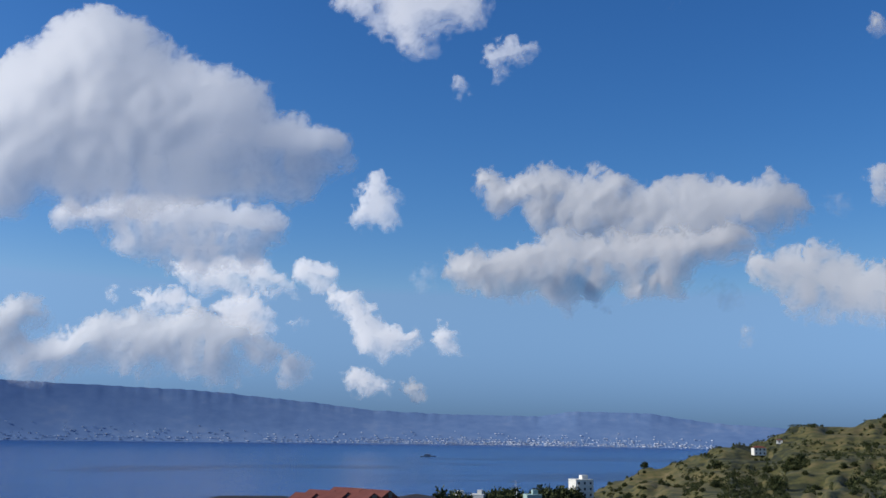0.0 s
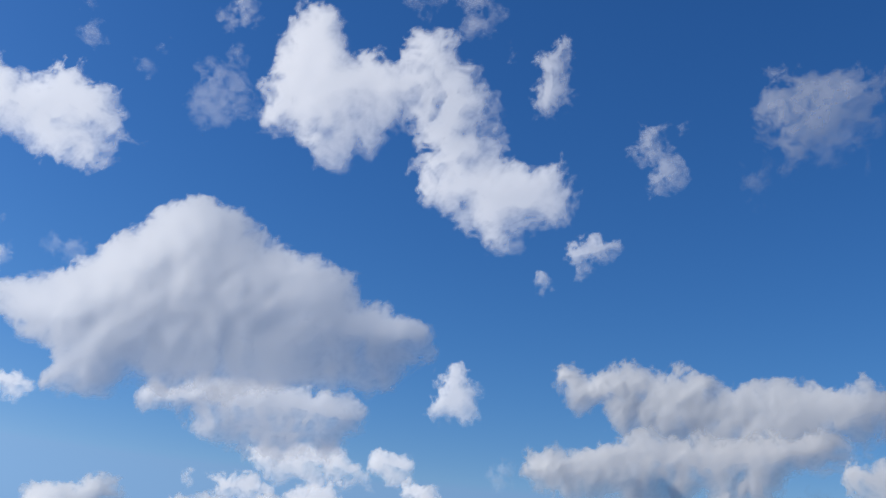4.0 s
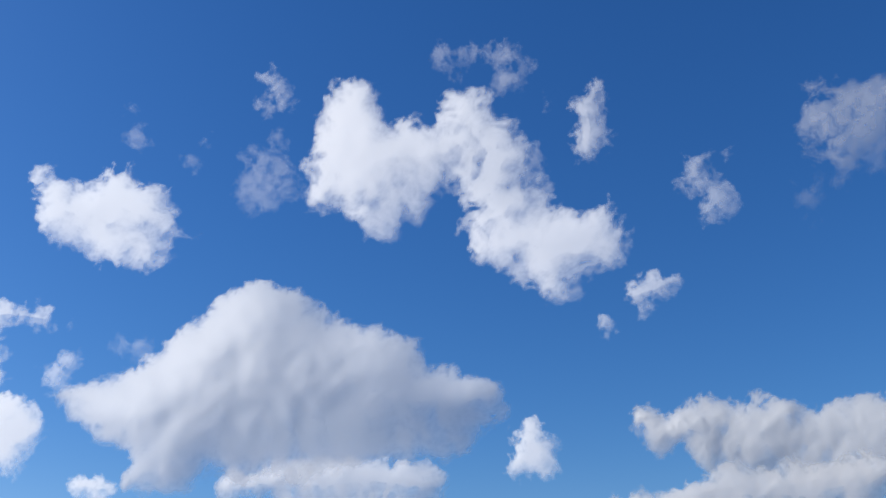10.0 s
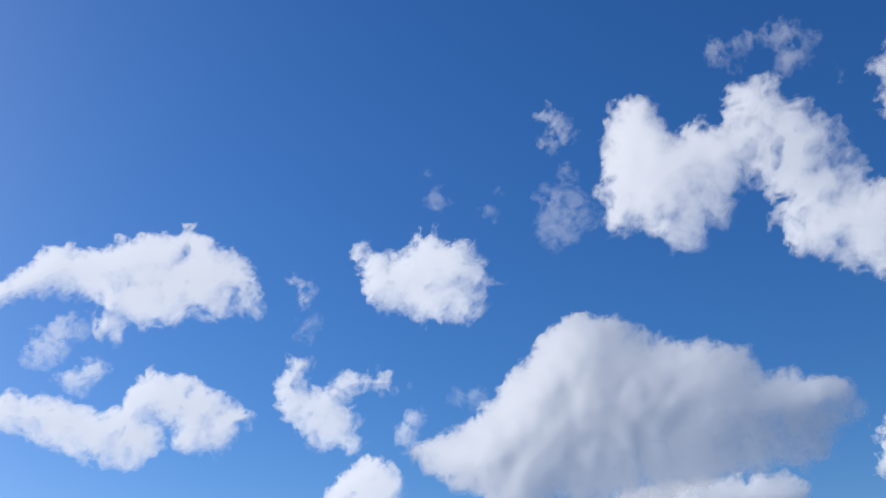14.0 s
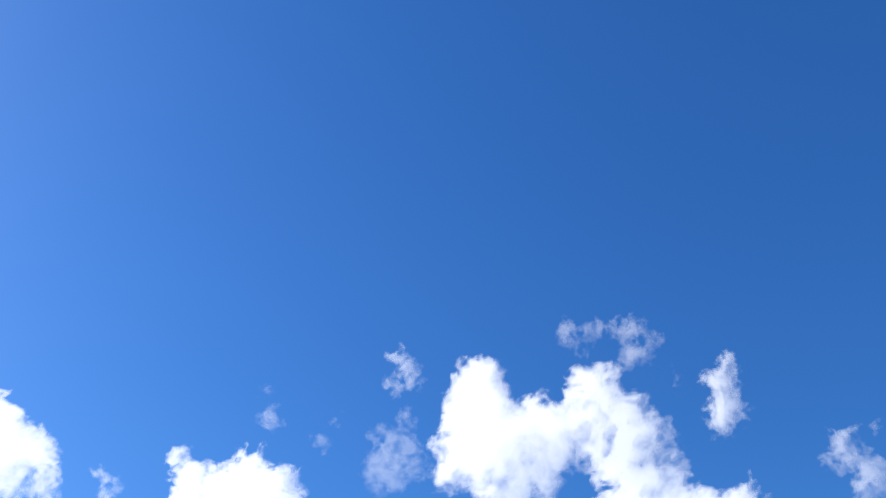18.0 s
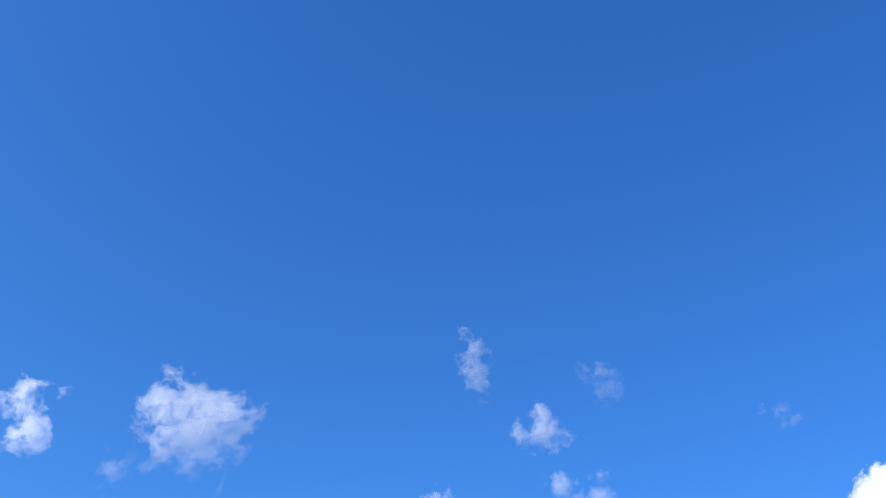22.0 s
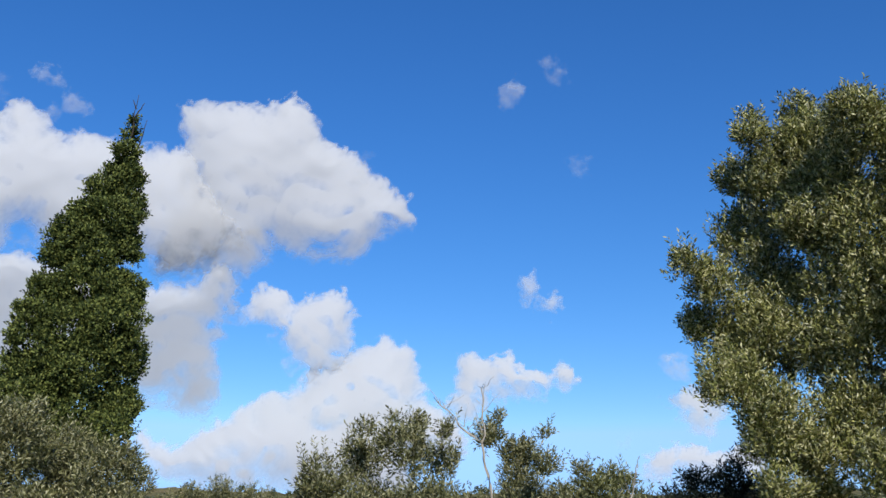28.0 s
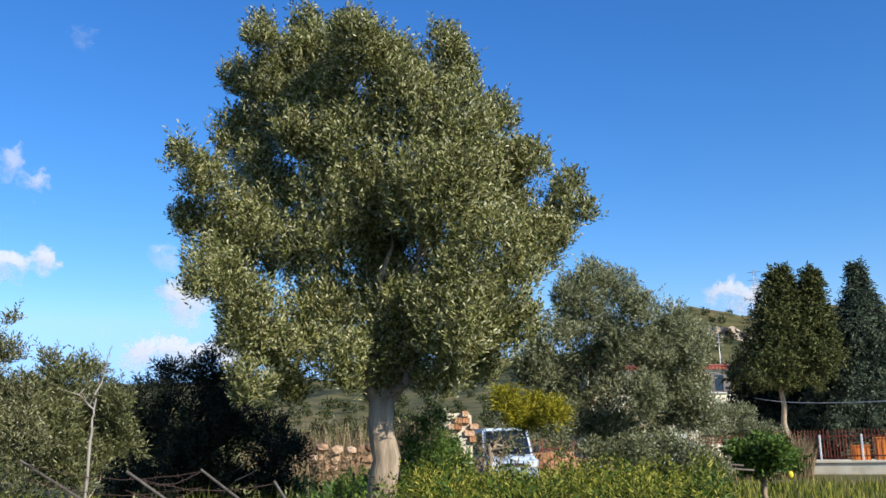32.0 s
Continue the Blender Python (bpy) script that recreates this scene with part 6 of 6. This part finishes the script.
cloud("ragged cloud", 8.6, 27.6, 2600, 0.50, [(-1.1, 0.7, 0.8), (-0.1, 1.3, 0.6), (-0.5, -0.3, 0.9), (0.1, -1.4, 0.9), (0.6, -1.9, 0.5), (0.9, 1.6, 0.4)])
cloud("small cumulus", 29.0, 22.6, 2140, 0.90, [(-1.8, 1.2, 1.0), (-0.2, 1.0, 1.4), (1.2, 1.6, 0.9), (-0.4, -0.6, 1.5), (1.6, -0.9, 1.2), (3.0, -1.5, 0.8), (-3.4, -0.7, 0.4)])
cloud("cumulus", 42.0, 15.5, 2620, 1.00, [(-6.2, 1.5, 0.7), (-4.9, 0.8, 0.9), (-6.5, 0.3, 1.1), (-2.8, 0.2, 0.9), (-0.1, 0.4, 0.7), (3.0, 0.8, 0.9), (4.2, 0.4, 1.0), (3.8, -1.1, 1.4), (5.2, 0.3, 0.6), (1.1, -0.4, 1.4), (3.4, -2.7, 1.4)])
cloud("wispy cloud", 33.6, 26.4, 2630, 0.40, [(0.1, -0.1, 0.9), (0.5, 0.7, 0.5), (-0.6, -0.6, 0.4)])
cloud("wispy cloud", 35.8, 35.1, 2640, 0.30, [(-0.6, 1.7, 0.5), (-0.1, 0.5, 0.7), (0.2, -0.7, 0.7), (0.5, -1.6, 0.4)])
cloud("wispy cloud", 40.7, 31.4, 2650, 0.40, [(-0.1, 1.1, 0.6), (0.2, -0.2, 0.9), (-1.0, -0.6, 0.7), (1.0, -0.3, 0.4)])
cloud("wispy cloud", 44.8, 34.1, 2660, 0.17, [(-0.0, 0.1, 0.8), (0.6, -0.6, 0.6), (-0.6, 0.5, 0.5)])
cloud("wispy cloud", 43.4, 27.9, 2600, 0.35, [(-1.2, 0.3, 0.8), (-0.6, -0.6, 0.6), (0.9, -0.5, 0.6), (0.9, 0.8, 0.4)])
cloud("wispy cloud", 56.4, 31.5, 2610, 0.25, [(0.0, -0.0, 0.4), (-0.7, 0.3, 0.3), (0.7, -0.3, 0.3)])
cloud("wispy cloud", 66.6, 31.4, 2620, 0.15, [(1.6, 0.4, 0.4), (-0.5, -1.1, 0.8), (0.4, 1.8, 0.4), (-1.5, -1.1, 0.5)])
cloud("wispy cloud", 38.8, 22.5, 2630, 0.40, [(0.5, 1.0, 0.9), (1.5, 0.6, 0.7), (1.5, -0.7, 0.7), (-1.5, 0.3, 0.7), (-2.4, 1.7, 0.7), (1.8, -1.9, 0.5), (-1.5, -0.9, 0.5)])
cloud("wispy cloud", 34.3, 20.1, 2640, 0.25, [(0.8, 0.1, 0.7), (0.2, -0.8, 0.6), (-1.0, 0.7, 0.4)])
cloud("ragged cumulus", 48.4, 21.8, 2650, 0.80, [(-2.5, 1.8, 1.0), (-1.1, 2.4, 1.1), (0.5, 3.0, 1.1), (2.3, 3.4, 0.9), (3.4, 2.6, 0.9), (-2.8, 0.5, 1.2), (-3.0, -1.1, 1.0), (-1.5, -1.5, 1.2), (-0.2, -0.3, 1.1), (1.3, 0.9, 1.1), (-0.6, -2.9, 1.0), (0.6, -3.9, 0.8), (0.6, -5.5, 0.5), (2.9, 0.9, 0.7), (0.2, 1.3, 1.5), (-0.6, 0.6, 1.4), (1.6, 2.0, 1.2)])
cloud("wispy cloud", 53.8, 26.6, 2660, 0.40, [(-0.0, 0.0, 0.5)])
cloud("wispy cloud", 52.2, 19.3, 2600, 0.40, [(0.0, -0.0, 0.5)])
cloud("towering cumulus", 60.2, 21.1, 2610, 1.00, [(0.9, 6.8, 0.9), (0.7, 5.4, 1.3), (2.1, 4.9, 1.5), (-0.1, 4.0, 1.6), (-3.4, 2.0, 1.6), (-4.5, 0.6, 1.4), (-1.4, 1.5, 1.9), (2.4, 2.6, 2.0), (4.0, 3.1, 1.5), (4.9, 3.9, 1.0), (6.8, 4.7, 0.7), (6.3, 3.3, 1.2), (5.5, 1.6, 2.0), (1.4, -0.1, 2.6), (-2.4, -1.2, 2.2), (-4.3, -1.0, 1.3), (4.1, -1.2, 2.3), (-6.4, -4.1, 1.7), (-7.5, -4.8, 1.2), (-4.9, -3.9, 1.9), (-1.7, -4.0, 2.5), (1.8, -4.0, 2.5), (-6.7, -6.3, 1.5), (-3.6, -6.6, 1.8), (4.3, -5.7, 1.5)])
cloud("towering cumulus", 77.8, 20.2, 2620, 1.00, [(-7.5, 0.8, 1.1), (-5.8, 0.5, 1.5), (-3.8, 1.1, 1.6), (-3.8, 3.1, 0.7), (-2.5, 2.1, 1.1), (-4.9, -1.2, 1.9), (-2.2, -0.5, 1.9), (-0.6, 1.1, 1.5), (0.8, 2.3, 0.9), (-0.5, 2.7, 0.6), (1.4, 0.7, 1.6), (2.7, 1.0, 1.4), (4.2, 0.7, 1.6), (-0.0, -1.8, 2.2), (3.2, -1.8, 2.2), (5.7, -1.2, 1.4), (-6.2, -3.4, 2.2), (4.6, 2.3, 1.0), (-9.2, -2.4, 2.3), (4.3, 0.7, 1.6), (4.7, -2.1, 1.9), (6.4, -1.2, 1.6), (9.1, -1.6, 0.8)])
cloud("wispy cloud", 75.4, 25.1, 2630, 0.50, [(-0.7, 0.7, 0.6), (-0.0, 0.5, 0.4), (0.9, -0.3, 0.5), (-0.2, -0.9, 0.3)])
cloud("wispy cloud", 71.9, 24.8, 2640, 0.30, [(0.0, 0.0, 0.6)])
cloud("wispy cloud", 70.1, 22.8, 2650, 0.40, [(0.0, 0.0, 0.5)])
cloud("heaped cumulus", 89.9, 21.7, 2660, 1.00, [(-5.0, 2.9, 1.3), (-3.4, 3.1, 1.3), (-0.9, 3.4, 1.4), (0.2, 2.4, 1.4), (-2.7, 1.4, 1.9), (-5.3, 1.0, 1.4), (-0.7, 0.6, 2.1), (1.4, 0.4, 1.8), (2.1, 1.5, 0.9), (3.1, 0.2, 1.3), (4.6, -1.2, 1.3), (5.7, -1.6, 1.1), (3.3, -2.3, 1.5), (1.1, -2.1, 1.8), (-1.9, -1.5, 1.8), (-4.2, -0.7, 1.6), (2.6, -3.4, 1.0), (0.3, -3.4, 0.9), (-4.8, -2.6, 1.8), (-3.6, -4.2, 1.6), (-2.2, -3.2, 1.4), (-6.2, -4.6, 1.6)])
cloud("wispy cloud", 94.0, 23.0, 2600, 0.30, [(0.0, 0.0, 0.6)])
cloud("grey cumulus base", 80.7, 12.5, 2610, 1.00, [(5.0, 3.2, 1.0), (3.9, 1.5, 1.3), (2.4, 1.0, 1.6), (3.5, -1.1, 1.9), (1.8, -2.2, 1.9), (4.3, -3.0, 1.4), (5.8, 1.8, 0.7), (-3.6, 0.5, 2.7), (-6.0, 1.5, 2.6), (-5.6, -1.5, 2.3), (-8.1, 0.1, 2.5), (-2.7, -1.9, 1.8), (-0.7, 0.7, 2.4)])
cloud("cumulus", 91.1, 13.7, 2620, 1.00, [(-2.0, 0.7, 1.1), (-0.7, -0.7, 1.3), (0.9, 0.6, 1.3), (1.6, -0.3, 1.1), (0.7, -2.0, 1.3), (-2.4, 0.8, 0.8), (1.9, 1.0, 0.8)])
cloud("heaped cumulus", 92.3, 7.3, 2630, 1.00, [(3.8, 4.3, 1.2), (2.5, 3.6, 1.5), (0.5, 2.6, 1.6), (4.2, 2.7, 1.3), (-1.0, 1.2, 1.6), (2.2, 1.0, 1.9), (5.2, 1.7, 1.0), (-3.8, -0.5, 1.6), (-5.7, -0.8, 1.1), (-1.5, -1.0, 1.9), (1.7, -1.3, 1.9), (4.6, -0.2, 1.6), (-9.7, -1.2, 0.9), (-8.4, -1.7, 1.1), (-6.8, -2.1, 1.2), (-4.3, -2.3, 1.2), (6.5, 0.5, 1.3), (6.9, -0.8, 1.3), (-0.8, -2.6, 1.6), (3.7, -2.5, 1.9)])
cloud("small cumulus", 103.5, 10.4, 2640, 1.00, [(-2.2, 0.5, 1.1), (-0.9, 0.9, 0.9), (-0.3, 0.2, 0.9), (-1.9, -0.4, 0.8), (1.4, 0.0, 0.8), (2.9, 0.4, 0.7), (4.0, -0.1, 0.4), (-2.9, -1.4, 1.0)])
cloud("small cumulus", 104.9, 15.6, 2650, 0.70, [(-0.5, 0.6, 0.6), (-0.4, -0.0, 0.5), (0.9, -0.6, 0.5)])
cloud("small cumulus", 114.1, 8.9, 2660, 0.90, [(-0.8, -0.0, 1.0), (0.1, -0.5, 0.9), (0.8, 0.6, 0.8)])
cloud("small cumulus", 112.8, 11.4, 2600, 0.60, [(0.0, 0.0, 0.7)])
cloud("small cumulus", 113.8, 5.6, 2610, 1.00, [(-2.0, 0.1, 0.9), (-0.8, 0.3, 0.9), (0.7, 0.1, 0.8), (2.0, 0.2, 0.7), (-2.7, -0.5, 0.6), (2.8, -0.2, 0.9)])
cloud("wispy cloud", 103.3, 27.4, 2620, 0.50, [(0.2, 0.2, 0.6), (-0.2, -0.2, 0.4)])
cloud("wispy cloud", 106.4, 28.6, 2630, 0.35, [(-0.3, 0.2, 0.5), (0.3, -0.2, 0.4)])
cloud("wispy cloud", 107.7, 23.2, 2640, 0.30, [(0.0, 0.0, 0.4)])
cloud("wispy cloud", 109.8, 7.4, 2650, 0.30, [(0.0, 0.0, 0.3)])
cloud("wispy cloud", 92.9, 37.5, 2660, 0.20, [(-1.7, 3.5, 1.0), (-0.7, 0.3, 0.6), (0.8, 2.4, 0.7), (1.4, -2.2, 0.4), (0.4, -4.0, 0.3)])
cloud("small cumulus", 146.2, 8.3, 2600, 0.90, [(-1.4, 0.1, 0.6), (-0.4, 0.3, 0.8), (0.5, -0.1, 0.8), (1.4, -0.3, 0.6)])
cloud("small cumulus", 142.5, 7.8, 2610, 0.70, [(0.0, 0.0, 0.5)])
